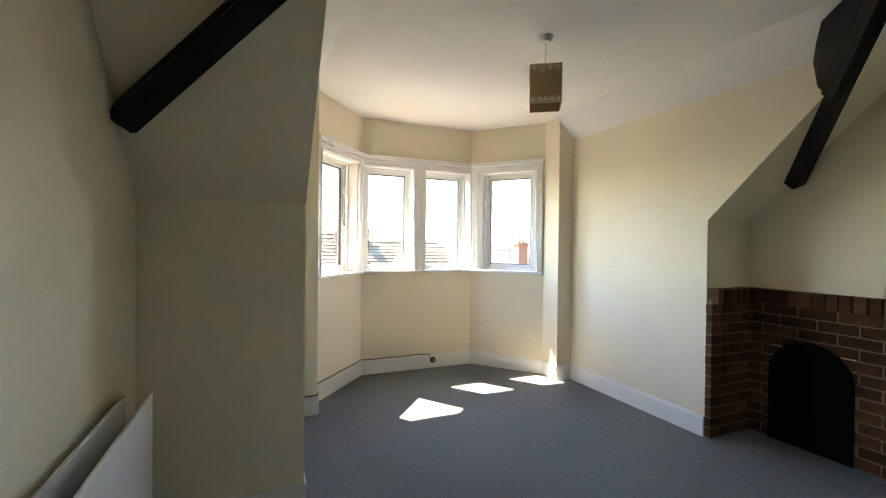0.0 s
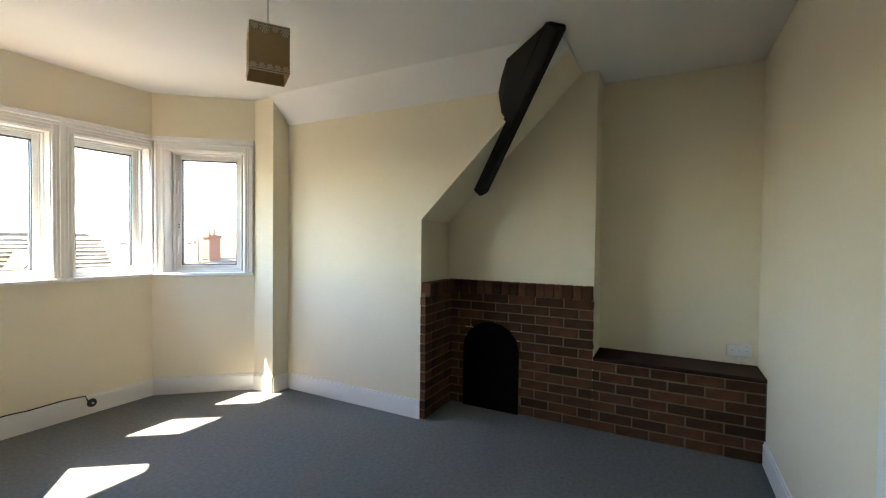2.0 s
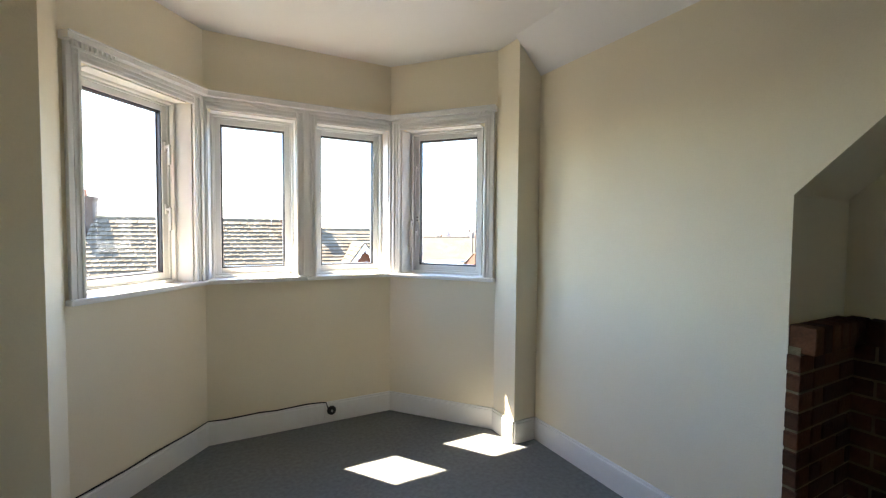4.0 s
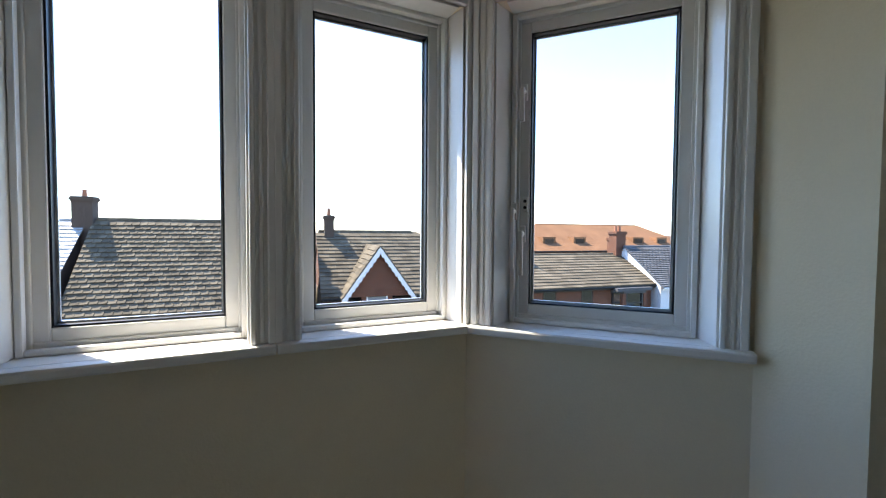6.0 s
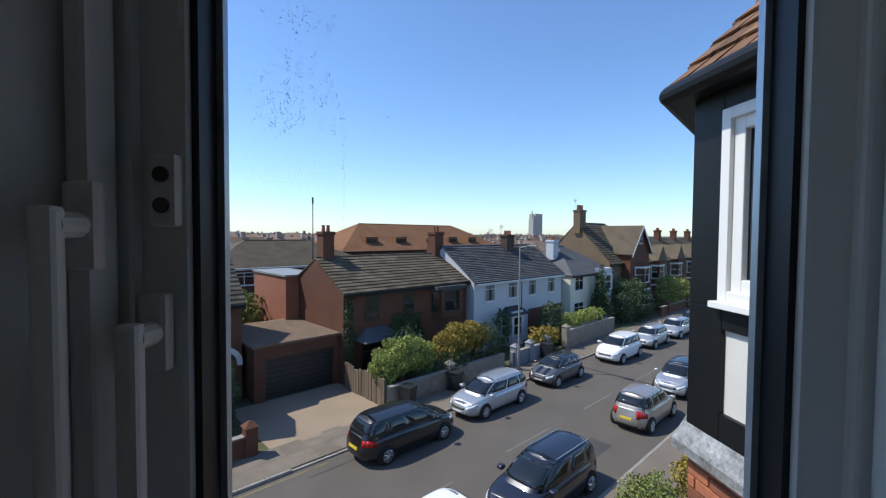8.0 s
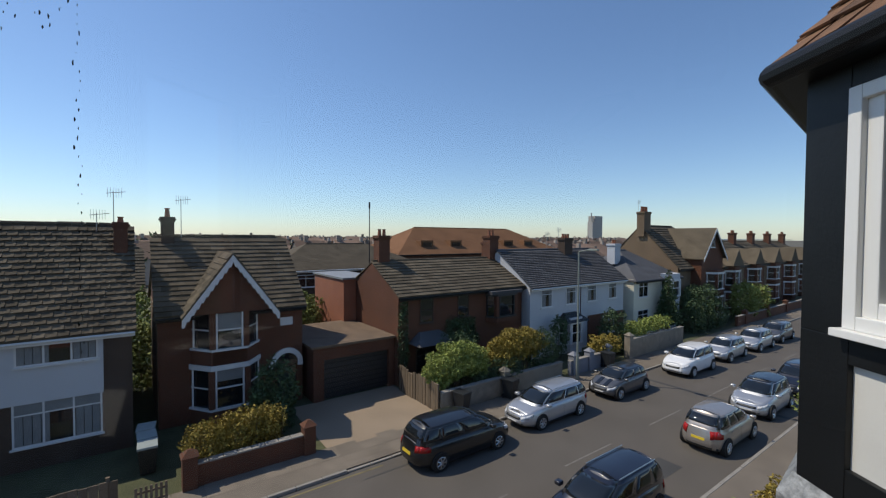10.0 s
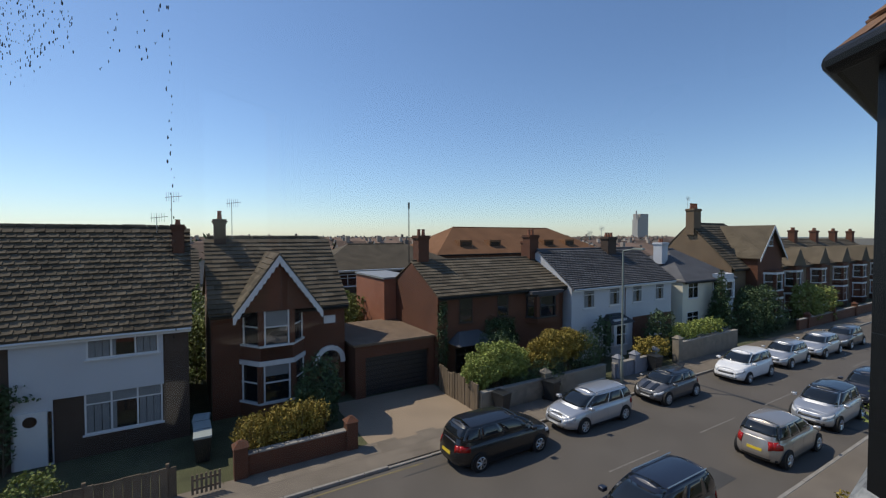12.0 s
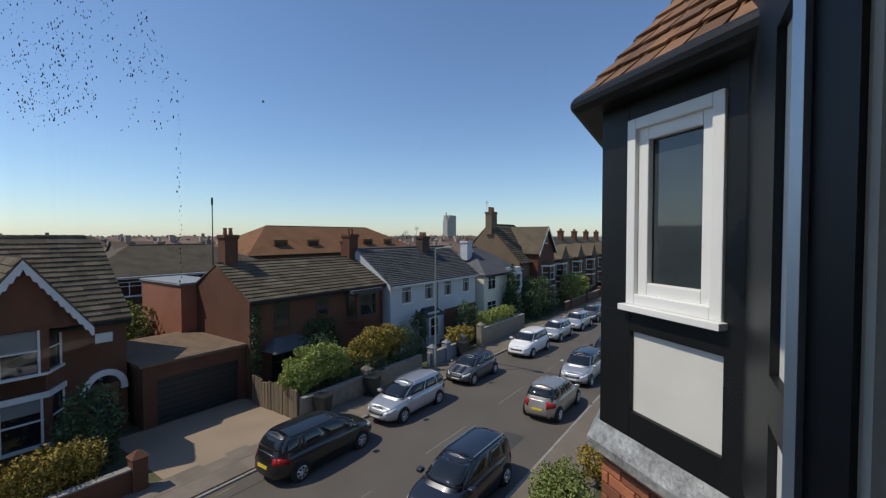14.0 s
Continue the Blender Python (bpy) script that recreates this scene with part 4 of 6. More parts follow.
def canted_bay(h, sc, d, w, proj_, z0, z1, wall, zs, zh, trim_over=0.3, trim=None, blind=0.0):
    """Three sided bay with windows on each face between zs and zh."""
    pts = [(sc - w / 2, d), (sc - w / 2 + proj_ * .75, d - proj_), (sc + w / 2 - proj_ * .75, d - proj_), (sc + w / 2, d)]
    bay = new("bay")
    bay.parent = h

    def band(name, za, zb, grow, material):
        bm = B()
        q = [(pts[0][0] - grow, pts[0][1]), (pts[1][0] - grow * .6, pts[1][1] - grow), (pts[2][0] + grow * .6, pts[2][1] - grow), (pts[3][0] + grow, pts[3][1])]
        prism(bm, [(x, y, za) for x, y in q], [(x, y, zb) for x, y in q])
        part(name, bm, material, bay)
    band("wall", z0, zs - 0.1, 0, wall)
    band("sill", zs - 0.1, zs, 0.08, trim or M_WHITE_T)
    band("pane", zs, zh, -0.06, M_WINDARK)
    band("cornice", zh, zh + trim_over, 0.07, trim or M_WHITE_T)
    if z1 > zh + trim_over:
        band("parapet", zh + trim_over, z1, 0, wall)
    bm = B()
    for i in range(3):
        a, b = Vector((*pts[i], 0)), Vector((*pts[i + 1], 0))
        dd = (b - a).normalized()
        for k in (0.0, 0.12, 0.88, 1.0) if i == 1 else (0.1, 0.9):
            p = a.lerp(b, k)
            bx(bm, p.x - 0.035, p.x + 0.035, p.y - 0.03, p.y + 0.07, zs, zh)
        mid = zs + (zh - zs) * .52
        prism(bm, [(a.x, a.y - .01, mid - .03), (b.x, b.y - .01, mid - .03), (b.x, b.y + .05, mid - .03), (a.x, a.y + .05, mid - .03)],
              [(a.x, a.y - .01, mid + .03), (b.x, b.y - .01, mid + .03), (b.x, b.y + .05, mid + .03), (a.x, a.y + .05, mid + .03)])
    part("frame", bm, trim or M_WHITE_T, bay)
    if blind:
        bm = B()
        bx(bm, pts[1][0] + .14, pts[2][0] - .14, d - proj_ + .02, d - proj_ + .05, zh - (zh - zs) * blind, zh - .03)
        part("blind", bm, M_NET, bay, "pale roller blind")
    for x, y in pts[1:3]:
        bm = B()
        bx(bm, x - 0.12, x + 0.12, y - 0.045, y + 0.2, zs, zh)
        part("brick_pier", bm, wall, bay)
    return bay


canted_bay(hB, GX - 0.1, 8.3, 2.9, 0.95, 0, 3.3, M_BRK_RED, 0.75, 2.45, 0.22, blind=0.3)
canted_bay(hB, GX - 0.1, 8.3, 2.8, 0.95, 2.67, 5.3, M_BRK_RED, 3.4, 5.0, 0.25, blind=0.5)
bm = B()
bx(bm, 3.0, 3.6, 8.26, 8.3, 3.95, 4.35)
part("plaque", bm, M_WHITE_T, hB, "blank white wall plaque")
bm = B()
for k in range(9):
    a, b = math.pi * k / 9, math.pi * (k + 1) / 9
    q = [(3.3 + r * math.cos(t), 2.0 + r * math.sin(t)) for r, t in ((0.55, a), (0.8, a), (0.8, b), (0.55, b))]
    prism(bm, [(x, 8.18, z) for x, z in q], [(x, 8.3, z) for x, z in q])
bx(bm, 2.45, 2.75, 8.18, 8.3, 1.85, 2.02)
bx(bm, 3.85, 4.1, 8.18, 8.3, 1.85, 2.02)
part("door_arch", bm, M_WHITE_T, hB, "white stone arch over the door")
bm = B()
bx(bm, 2.85, 3.75, 8.25, 8.29, 0.05, 2.1)
cyl(bm, (3.3, 8.27, 2.05), (3.3, 8.29, 2.05), 0.5, n=18)
part("door", bm, M_WINDARK, hB, "dark glazed front door")
chimney(hB, -1.5, 11.8, 6.8, 9.35, 0.55, 0.6, M_BRK_BRN, 1, 0.4)
aerial(hB, -0.9, 11.9, 8.3, 2.0)
bm = B()
bx(bm, -2.13, -2.1, 8.5, 15.5, -0.1, 5.0)
part("side_wall", bm, M_BRK_YEL, hB, "yellow stock brick side wall")

# garage
hG = thing("garage", "flat roofed brick garage with dark up and over door", "garage", SM)
bm = B()
bx(bm, 4.35, 4.9, 7.35, 13, 0, 2.75)
bx(bm, 8.65, 9.0, 7.35, 13, 0, 2.75)
bx(bm, 4.9, 8.65, 7.35, 7.7, 2.1, 2.75)
bx(bm, 4.9, 8.65, 12.7, 13, 0, 2.75)
part("wall", bm, M_BRK_RED, hG)
bm = B()
bx(bm, 4.2, 9.0, 7.2, 13.1, 2.75, 2.87)
part("roof", bm, mat("gravel_roof", (0.15, 0.105, 0.07), 1.0, vary=0.5, scale=2.5, fine=9, bump=0.8), hG, "gravel covered flat roof")
for k in range(8):
    box_part("door_panel", (4.9, 8.65, 7.55, 7.6, 0.02 + k * 0.26, 0.26 + k * 0.26), M_BINPL, hG)

# red brick house beside the garage
hC = gable_house("red brick cottage with brown tiled roof and creeper", 9.05, 18.9, 7.0, 6.4, 5.15, 6.85, M_BRK_RED, M_TILE_BR, 0.32, 0.7, 7)
chimney(hC, 9.75, 10.3, 5.6, 8.5, 0.75, 0.75, M_BRK_RED, 2, 0.35)
chimney(hC, 18.9, 10.2, 5.8, 8.55, 0.85, 0.75, M_BRK_RED, 2, 0.35)
bm = B()
cyl(bm, (9.2, 10.9, 6.0), (9.2, 10.9, 10.6), 0.035, 0.03, 6)
cyl(bm, (9.2, 10.9, 10.2), (9.2, 10.9, 10.6), 0.06, n=6)
part("aerial_pole", bm, M_BINPL, hC)
for s, z, w, h in ((10.95, 3.4, 0.95, 1.5), (13.7, 3.5, 0.9, 1.35)):
    window(hC, s, z, w, h, 7.0, 0, 0.5, trim=M_BRK_BRN)
window(hC, 10.9, 0.5, 1.4, 1.5, 7.0, 1, 0.3, trim=M_BRK_BRN)
bm = B()
bx(bm, 15.5, 18.3, 6.3, 7.0, 4.75, 4.95)
part("oriel_roof", bm, M_TILE_GR, hC)
canted_bay(hC, 16.9, 7.0, 2.6, 0.6, 2.9, 4.8, M_BRK_RED, 3.3, 4.6, 0.15, M_BINPL)
for sc in (11.0,):
    bm = B()
    prism(bm, [(9.7, 5.8, 2.35), (12.5, 5.8, 2.35), (12.5, 7.0, 2.35), (9.7, 7.0, 2.35)], [(10.4, 6.9, 2.9), (11.8, 6.9, 2.9), (11.8, 7.0, 2.9), (10.4, 7.0, 2.9)])
    part("bay_roof", bm, M_TILE_GR, hC)
bm = B()
bx(bm, 8.2, 10.6, 12.6, 18.0, 0, 5.6)
part("rear_wing", bm, M_BRK_ORG, hC, "orange brick flat roofed rear wing")
bm = B()
bx(bm, 8.1, 10.7, 12.5, 18.1, 5.6, 5.72)
part("rear_roof", bm, M_LEAD, hC)

# pair of white rendered houses
hD = gable_house("pale blue white rendered terrace pair with slate roof", 19.0, 30.4, 6.3, 6.6, 5.1, 7.4, M_WHITE_R, M_TILE_GR, 0.2, 0.3, 9)
for s in (20.7, 23.4, 26.0, 28.8):
    window(hD, s, 3.5, 1.15, 1.4, 6.3, 0, 0.35, curtain=True)
canted_bay(hD, 23.2, 6.3, 2.4, 0.7, 0, 2.6, M_WHITE_R, 0.8, 2.15, 0.1)
bm = B()
prism(bm, [(21.8, 5.4, 2.3), (24.6, 5.4, 2.3), (24.6, 6.3, 2.3), (21.8, 6.3, 2.3)], [(22.5, 6.1, 2.9), (23.9, 6.1, 2.9), (23.9, 6.3, 2.9), (22.5, 6.3, 2.9)])
part("bay_roof", bm, M_BINPL, hD, "dark lead bay roof")
bm = B()
bx(bm, 24.55, 24.6, 6.26, 6.3, 0, 5)
bx(bm, 25.5, 30.4, 6.25, 6.3, 0, 2.4)
part("brick_ground_floor", bm, M_BRK_RED, hD)
window(hD, 28.2, 0.8, 1.5, 1.4, 6.25, 1, 0.3)
chimney(hD, 26.4, 9.2, 6.2, 8.4, 1.0, 0.7, M_BRK_BRN, 3, 0.3)
chimney(hD, 19.5, 11.0, 6.2, 8.1, 1.0, 0.7, M_BRK_RED, 3, 0.3)
chimney(hD, 33.2, 9.0, 6.0, 7.9, 0.9, 0.8, M_WHITE_R, 2, 0.3)
aerial(hD, 29.0, 12, 7.2, 2.0)
aerial(hD, 27.4, 12, 7.2, 1.6)
hE = gable_house("cream rendered house with hipped slate roof", 31.5, 39.5, 6.0, 7.0, 4.9, 7.2, M_CREAM_R, M_TILE_GR, hip=True)
for s in (33.0, 37.2):
    window(hE, s, 3.3, 1.5, 1.3, 6.0, 1, 0.3)
    window(hE, s, 0.7, 1.7, 1.5, 6.0, 1, 0.3)
bm = B()
bx(bm, 31.46, 31.5, 7.0, 8.3, 3.2, 4.5)
bx(bm, 31.46, 31.5, 7.0, 8.3, 0.8, 2.0)
part("side_window", bm, M_WINDARK, hE)
canted_bay(hE, 37.2, 6.0, 2.6, 0.8, 0, 5.2, M_WHITE_R, 3.2, 4.5, 0.2)


def street_gable(label, s0, s1, d0, depth, eave, ridge, wall, roof, side=None):
    """House whose gable faces the street."""
    h = thing("house", label, "house", SM, group="houses across the street")
    sm = (s0 + s1) / 2
    prof = [(s0, -0.15), (s1, -0.15), (s1, eave), (sm, ridge), (s0, eave)]
    bm = B()
    prism(bm, [(x, d0, z) for x, z in prof], [(x, d0 + depth, z) for x, z in prof])
    part("wall", bm, wall, h)
    k = (ridge - eave) / (sm - s0)
    for sg, xe in ((-1, s0), (1, s1)):
        bm = B()
        q = [(xe + sg * 0.3, d0 - 0.35, eave - 0.3 * k + .03), (sm, d0 - 0.35, ridge + .03), (sm, d0 + depth, ridge + .03), (xe + sg * 0.3, d0 + depth, eave - 0.3 * k + .03)]
        prism(bm, q, [(x, y, z + 0.09) for x, y, z in q])
        rf = part("roof", bm, roof, h)
        bm = B()
        q = [(xe + sg * 0.3, d0 - 0.38, eave - 0.3 * k - .2), (sm, d0 - 0.38, ridge - .2), (sm, d0 - 0.38, ridge + .1), (xe + sg * .3, d0 - 0.38, eave - .3 * k + .1)]
        prism(bm, q, [(x, y + 0.05, z) for x, y, z in q])
        part("bargeboard", bm, M_WHITE_T, h)
    canted_bay(h, sm, d0, (s1 - s0) * .55, 0.8, 0, 5.2, wall, 3.3, 4.8, 0.2)
    canted_bay(h, sm, d0, (s1 - s0) * .55, 0.8, 0, 2.9, wall, 0.8, 2.4, 0.2)
    window(h, sm, eave + 0.9, 0.9, 1.1, d0, 0, 0.5)
    return h


hF = gable_house("tall yellow brick house with stepped chimney", 40.5, 47.5, 6.6, 8.0, 5.6, 9.7, M_BRK_YEL, M_TILE_BR, 0.33, 0.6, 11)
street_gable("red brick house with street facing gable", 43.2, 48.2, 5.6, 6.0, 6.6, 9.4, M_BRK_RED, M_TILE_BR)
chimney(hF, 40.9, 10.4, 8.6, 11.2, 1.3, 0.8, M_BRK_YEL, 4, 0.5)
aerial(hF, 40.2, 10.6, 11.3, 1.0)
for k in range(5):
    s = 49.5 + k * 6.5
    hh = gable_house("terrace house further along the street", s, s + 6.4, 6.2, 8, 5.4, 8.0, M_BRK_RED if k % 2 else M_BRK_YEL, M_TILE_BR, 0.33, 0.6, 12 + k)
    canted_bay(hh, s + 2.2, 6.2, 2.6, 0.8, 0, 5.3, M_BRK_RED, 3.3, 4.7, 0.2)
    canted_bay(hh, s + 2.2, 6.2, 2.6, 0.8, 0, 2.9, M_BRK_RED, 0.8, 2.4, 0.2)
    window(hh, s + 5.0, 3.4, 1.0, 1.4, 6.2, 0, 0.5)
    chimney(hh, s + 6.2, 9.8, 7, 9.2, 0.9, 0.7, M_BRK_RED, 3, 0.3)
    bm = B()
    prism(bm, [(s + .7, 5.3, 5.4), (s + 3.7, 5.3, 5.4), (s + 2.2, 5.3, 7.2)], [(s + .7, 8.5, 5.4), (s + 3.7, 8.5, 5.4), (s + 2.2, 9.5, 7.2)])
    part("bay_gable", bm, M_TILE_BR, hh)


# large tan roofed block and lower brown block behind
hH = gable_house("long brick block with tan hipped tiled roof", 27, 62, 38, 14, 6.0, 9.9, M_BRK_RED, M_TILE_TN, hip=True, group="buildings behind")
for k in range(7):
    window(hH, 31 + k * 4.3, 3.6, 1.6, 1.3, 38, 1, 0)
for s in (33.0, 38.5, 50, 55):
    bm = B()
    bx(bm, s - 1.1, s + 1.1, 39.6, 42, 6.6, 7.9)
    dmr = part("dormer", bm, M_TILE_TN, hH)
    box_part("dormer_window", (s - 0.8, s + 0.8, 39.55, 39.6, 6.85, 7.6), M_WINDARK, dmr)
hJ = gable_house("brown brick flats with hipped brown roof", 6.5, 22.0, 24, 9, 5.5, 7.6, M_BRK_BRN, M_TILE_BR, hip=True, group="buildings behind")
for s in (9.5, 13.5, 17.5, 20.5):
    window(hJ, s, 3.9, 1.7, 1.1, 24, 1, 0.3)
hK = gable_house("house with rooflight behind the side passage", -6.5, -2.3, 24, 7, 4.6, 7.4, M_CREAM_R, M_TILE_BR, 0.33, 0.6, 30, group="buildings behind")
box_part("rooflight", (-4.2, -3.2, 25.2, 26.0, 6.0, 6.15), M_WINDARK, hK)

# distant town, trees, sea and tower
rng = random.Random(11)


def town(name, n, dmin, dmax, wall, roof, label):
    vw, fw, vr, fr = [], [], [], []
    for k in range(n):
        d = dmin + (dmax - dmin) * rng.random() ** 1.3
        s = rng.uniform(-0.9, 1.7) * d + 10
        if -34 < s < 80 and d < 58:
            continue
        w, dp, e = rng.uniform(5, 10), rng.uniform(6, 9), rng.uniform(3.9, 5.9) - (0.9 if d < 120 else 0)
        r = e + rng.uniform(1.5, 2.8)
        i = len(vw)
        vw += [(s, d, 0), (s + w, d, 0), (s + w, d + dp, 0), (s, d + dp, 0), (s, d, e), (s + w, d, e), (s + w, d + dp, e), (s, d + dp, e), (s, d + dp / 2, r), (s + w, d + dp / 2, r)]
        fw += [(i, i + 1, i + 5, i + 4), (i + 1, i + 2, i + 6, i + 9, i + 5), (i + 2, i + 3, i + 7, i + 6), (i + 3, i, i + 4, i + 8, i + 7)]
        j = len(vr)
        vr += [(s - .2, d - .3, e - .1), (s + w + .2, d - .3, e - .1), (s + w + .2, d + dp / 2, r + .05), (s - .2, d + dp / 2, r + .05), (s - .2, d + dp + .3, e - .1), (s + w + .2, d + dp + .3, e - .1)]
        fr += [(j, j + 1, j + 2, j + 3), (j + 3, j + 2, j + 5, j + 4)]
        cx = s + rng.uniform(0.5, w - 1)
        i = len(vw)
        for z in (e, r + 1.1):
            vw += [(cx, d + dp / 2 - .4, z), (cx + .8, d + dp / 2 - .4, z), (cx + .8, d + dp / 2 + .4, z), (cx, d + dp / 2 + .4, z)]
        fw += [(i + 4, i + 5, i + 6, i + 7)] + [(i + q, i + (q + 1) % 4, i + 4 + (q + 1) % 4, i + 4 + q) for q in range(4)]
    t = tagged(thing(name, label, "distant houses", SM), kind="stuff")
    part("walls", (vw, [], fw), wall, t)
    part("roofs", (vr, [], fr), roof, t)


M_FARWALL = mat("distant_house_walls", (0.33, 0.28, 0.23), 0.9, vary=0.2, scale=0.05, fine=0.5, bump=0.0, random_tint=0.6)
M_FARROOF = mat("distant_house_roofs", (0.20, 0.13, 0.09), 0.9, vary=0.2, scale=0.05, fine=0.5, bump=0.0, random_tint=0.5)
town("distant_town", 1300, 34, 620, M_FARWALL, M_FARROOF, "far off roofs of the seaside town")
bm = B()
bx(bm, -2500, 3500, 900, 2400, -0.15, 3.2)
sea = tagged(part("water", bm, M_SEA), "blue strip of sea on the horizon", "sea", kind="structure")
sea.matrix_world = SM
tw_ = thing("tower_block", "pale concrete tower block near the sea", "tower", SM)
bm = B()
bx(bm, 379, 383, 250, 256, 0, 25)
bx(bm, 386, 399, 252, 260, 0, 31)
part("slab", bm, M_CONC, tw_)
bm = B()
cyl(bm, (381, 253, 25), (381, 253, 34), 0.6, n=6)
cyl(bm, (384.6, 254, 20), (384.6, 254, 30), 0.8, n=6)
part("mast", bm, M_CONC, tw_)
tw2 = thing("distant_block", "square distant building on the skyline", "building", SM)
box_part("slab", (-62, -42, 560, 580, 0, 22), M_CONC, tw2)

# ---- plants ----
def foliage(blobs, n, size, seed, lo=0.55):
    """Leaf quads scattered through the outer shells of several clumps."""
    r = np.random.default_rng(seed)
    vs, fs = [], []
    tot = sum(b[3] * b[4] * b[5] for b in blobs)
    for cx, cy, cz, rx, ry, rz in blobs:
        k = max(30, int(n * rx * ry * rz / tot))
        d = r.normal(size=(k, 3))
        d /= np.linalg.norm(d, axis=1)[:, None]
        lump = 1 + 0.22 * np.sin(d[:, 0] * 5 + cx) * np.cos(d[:, 1] * 6 + cy) + 0.12 * np.sin(d[:, 2] * 9 + cz)
        rad = (lo + (1.08 - lo) * r.random(k) ** 0.5) * lump
        c = np.array([cx, cy, cz]) + d * rad[:, None] * np.array([rx, ry, rz])
        c[:, 2] = np.maximum(c[:, 2], 0.03)
        a = r.normal(size=(k, 3))
        a /= np.linalg.norm(a, axis=1)[:, None]
        b = np.cross(a, r.normal(size=(k, 3)))
        b /= np.linalg.norm(b, axis=1)[:, None]
        s = size * r.uniform(0.6, 1.4, k)[:, None]
        q = np.stack([c - a * s, c + b * s * .55, c + a * s, c - b * s * .55], 1).reshape(-1, 3)
        i0 = sum(len(v) for v in vs)
        vs.append(q)
        fs.append(np.arange(i0, i0 + 4 * k).reshape(-1, 4))
    return np.concatenate(vs).tolist(), [], np.concatenate(fs).tolist()


def bush(name, label, blobs, n, size, material, seed, category="bush", m=SM):
    t = thing(name, label, category, m)
    part("leaves", foliage(blobs, n, size, seed), material, t)
    bm = B()
    for k, (cx, cy, cz, rx, ry, rz) in enumerate(blobs):
        for q in range(3):
            a = q * 2.1 + k
            cyl(bm, (cx + .1 * math.cos(a), cy + .1 * math.sin(a), 0), (cx + rx * .5 * math.cos(a), cy + ry * .5 * math.sin(a), cz + rz * .3), 0.035, 0.01, 6)
    part("stems", bm, M_BARK, t)
    return t


bush("flowering_bush", "large light green flowering bush behind garden wall", [(9.75, 3.7, 1.75, 1.0, .8, .75), (10.8, 3.8, 2.05, 1.1, .9, .85), (11.8, 3.8, 1.8, .8, .8, .8), (9.3, 3.6, 1.35, .5, .6, .6), (10.5, 3.5, 2.6, .3, .3, .35), (11.4, 3.6, 2.5, .35, .3, .4)], 19000, 0.055, M_LEAF_L, 1)
bush("golden_bush", "golden green rounded shrub in front garden", [(13.9, 3.7, 2.0, 1.0, .8, .7), (15.1, 3.7, 2.35, 1.3, .9, .75), (16.3, 3.8, 2.15, .9, .8, .7), (14.6, 3.6, 2.85, .4, .4, .35), (15.8, 3.7, 2.9, .35, .35, .3)], 17000, 0.055, M_LEAF_Y, 2)
bush("dark_shrub", "dark green shrub under the golden bush", [(13.5, 3.0, 0.9, 1.2, .6, .9), (16.9, 3.6, 1.5, 1.0, .9, 1.4), (11.8, 3.2, 0.7, .8, .5, .7), (12.2, 5.5, 1.5, 1.2, 1.0, 1.5)], 10000, 0.06, M_LEAF_D, 3)
bush("front_shrub", "mixed golden green shrub behind low brick wall", [(-0.9, 3.5, 0.95, .7, .7, .75), (0.2, 3.6, 1.0, .8, .7, .8), (1.2, 3.7, 1.0, .6, .6, .75), (.7, 3.4, 1.6, .3, .3, .35), (1.6, 3.5, 1.3, .3, .3, .4)], 11000, 0.055, M_LEAF_Y, 4)
bush("dark_shrub", "dark tall shrub beside the front door", [(2.1, 5.8, 1.4, .9, .9, 1.5), (1.6, 5.4, .9, .8, .8, 1.0)], 3500, 0.08, M_LEAF_D, 5)
bush("garden_tree", "bushy dark tree before the brick house", [(-12.0, 4.6, 2.0, 1.0, 1.0, 1.6), (-11.3, 4.2, 1.0, 1.0, .9, 1.0)], 4500, 0.09, M_LEAF_D, 6, "tree")
bush("creeper", "dark climbing creeper round the ground floor window", [(-10.0, 7.0, 2.7, 1.8, .2, .6), (-8.7, 7.0, 1.6, .35, .2, 1.3), (9.3, 6.9, 2.5, .3, .25, 2.6), (13.4, 6.8, 2.2, 1.2, .3, 1.4)], 6500, 0.07, M_LEAF_D, 7, "creeper")
bush("round_shrub", "small round clipped green shrub", [(-7.1, 3.3, .7, .65, .6, .65)], 1500, 0.06, M_LEAF_G, 8)
bush("street_bush", "dark bush by the white bay window", [(25.6, 4.2, 1.5, .9, .9, 1.6), (21.0, 5.4, 1.6, .7, .6, 1.4)], 3500, 0.08, M_LEAF_D, 9)
bush("yellow_bush", "yellow flowering low bush behind the wall", [(22.6, 3.2, 1.1, .9, .7, .7), (23.8, 3.2, 1.1, .8, .6, .6)], 2500, 0.08, M_LEAF_Y, 10)
bush("low_hedge", "bright green low hedge over garden wall", [(27.5, 3.4, 1.7, 1.6, .7, .5), (30.0, 3.4, 1.8, 1.8, .7, .5)], 4000, 0.08, M_LEAF_L, 11, "hedge")
bush("tall_hedge", "tall clipped dark green hedge", [(37.5, 3.8, 1.4, 1.2, .9, 1.5), (39.6, 3.8, 1.3, 1.6, .9, 1.3), (42, 3.8, 1.2, 1.8, .9, 1.3), (42, 5, 2.6, 1.8, 1.4, 1.4), (40, 5, 2.4, 1.4, 1.2, 1.3)], 8000, 0.10, M_LEAF_D, 12, "hedge")
bush("street_tree", "leafy green tree further along the street", [(48.5, 3.5, 2.0, 1.6, 1.2, 2.0), (52, 3.5, 1.8, 1.6, 1.2, 1.6)], 3500, 0.13, M_LEAF_G, 13, "tree")
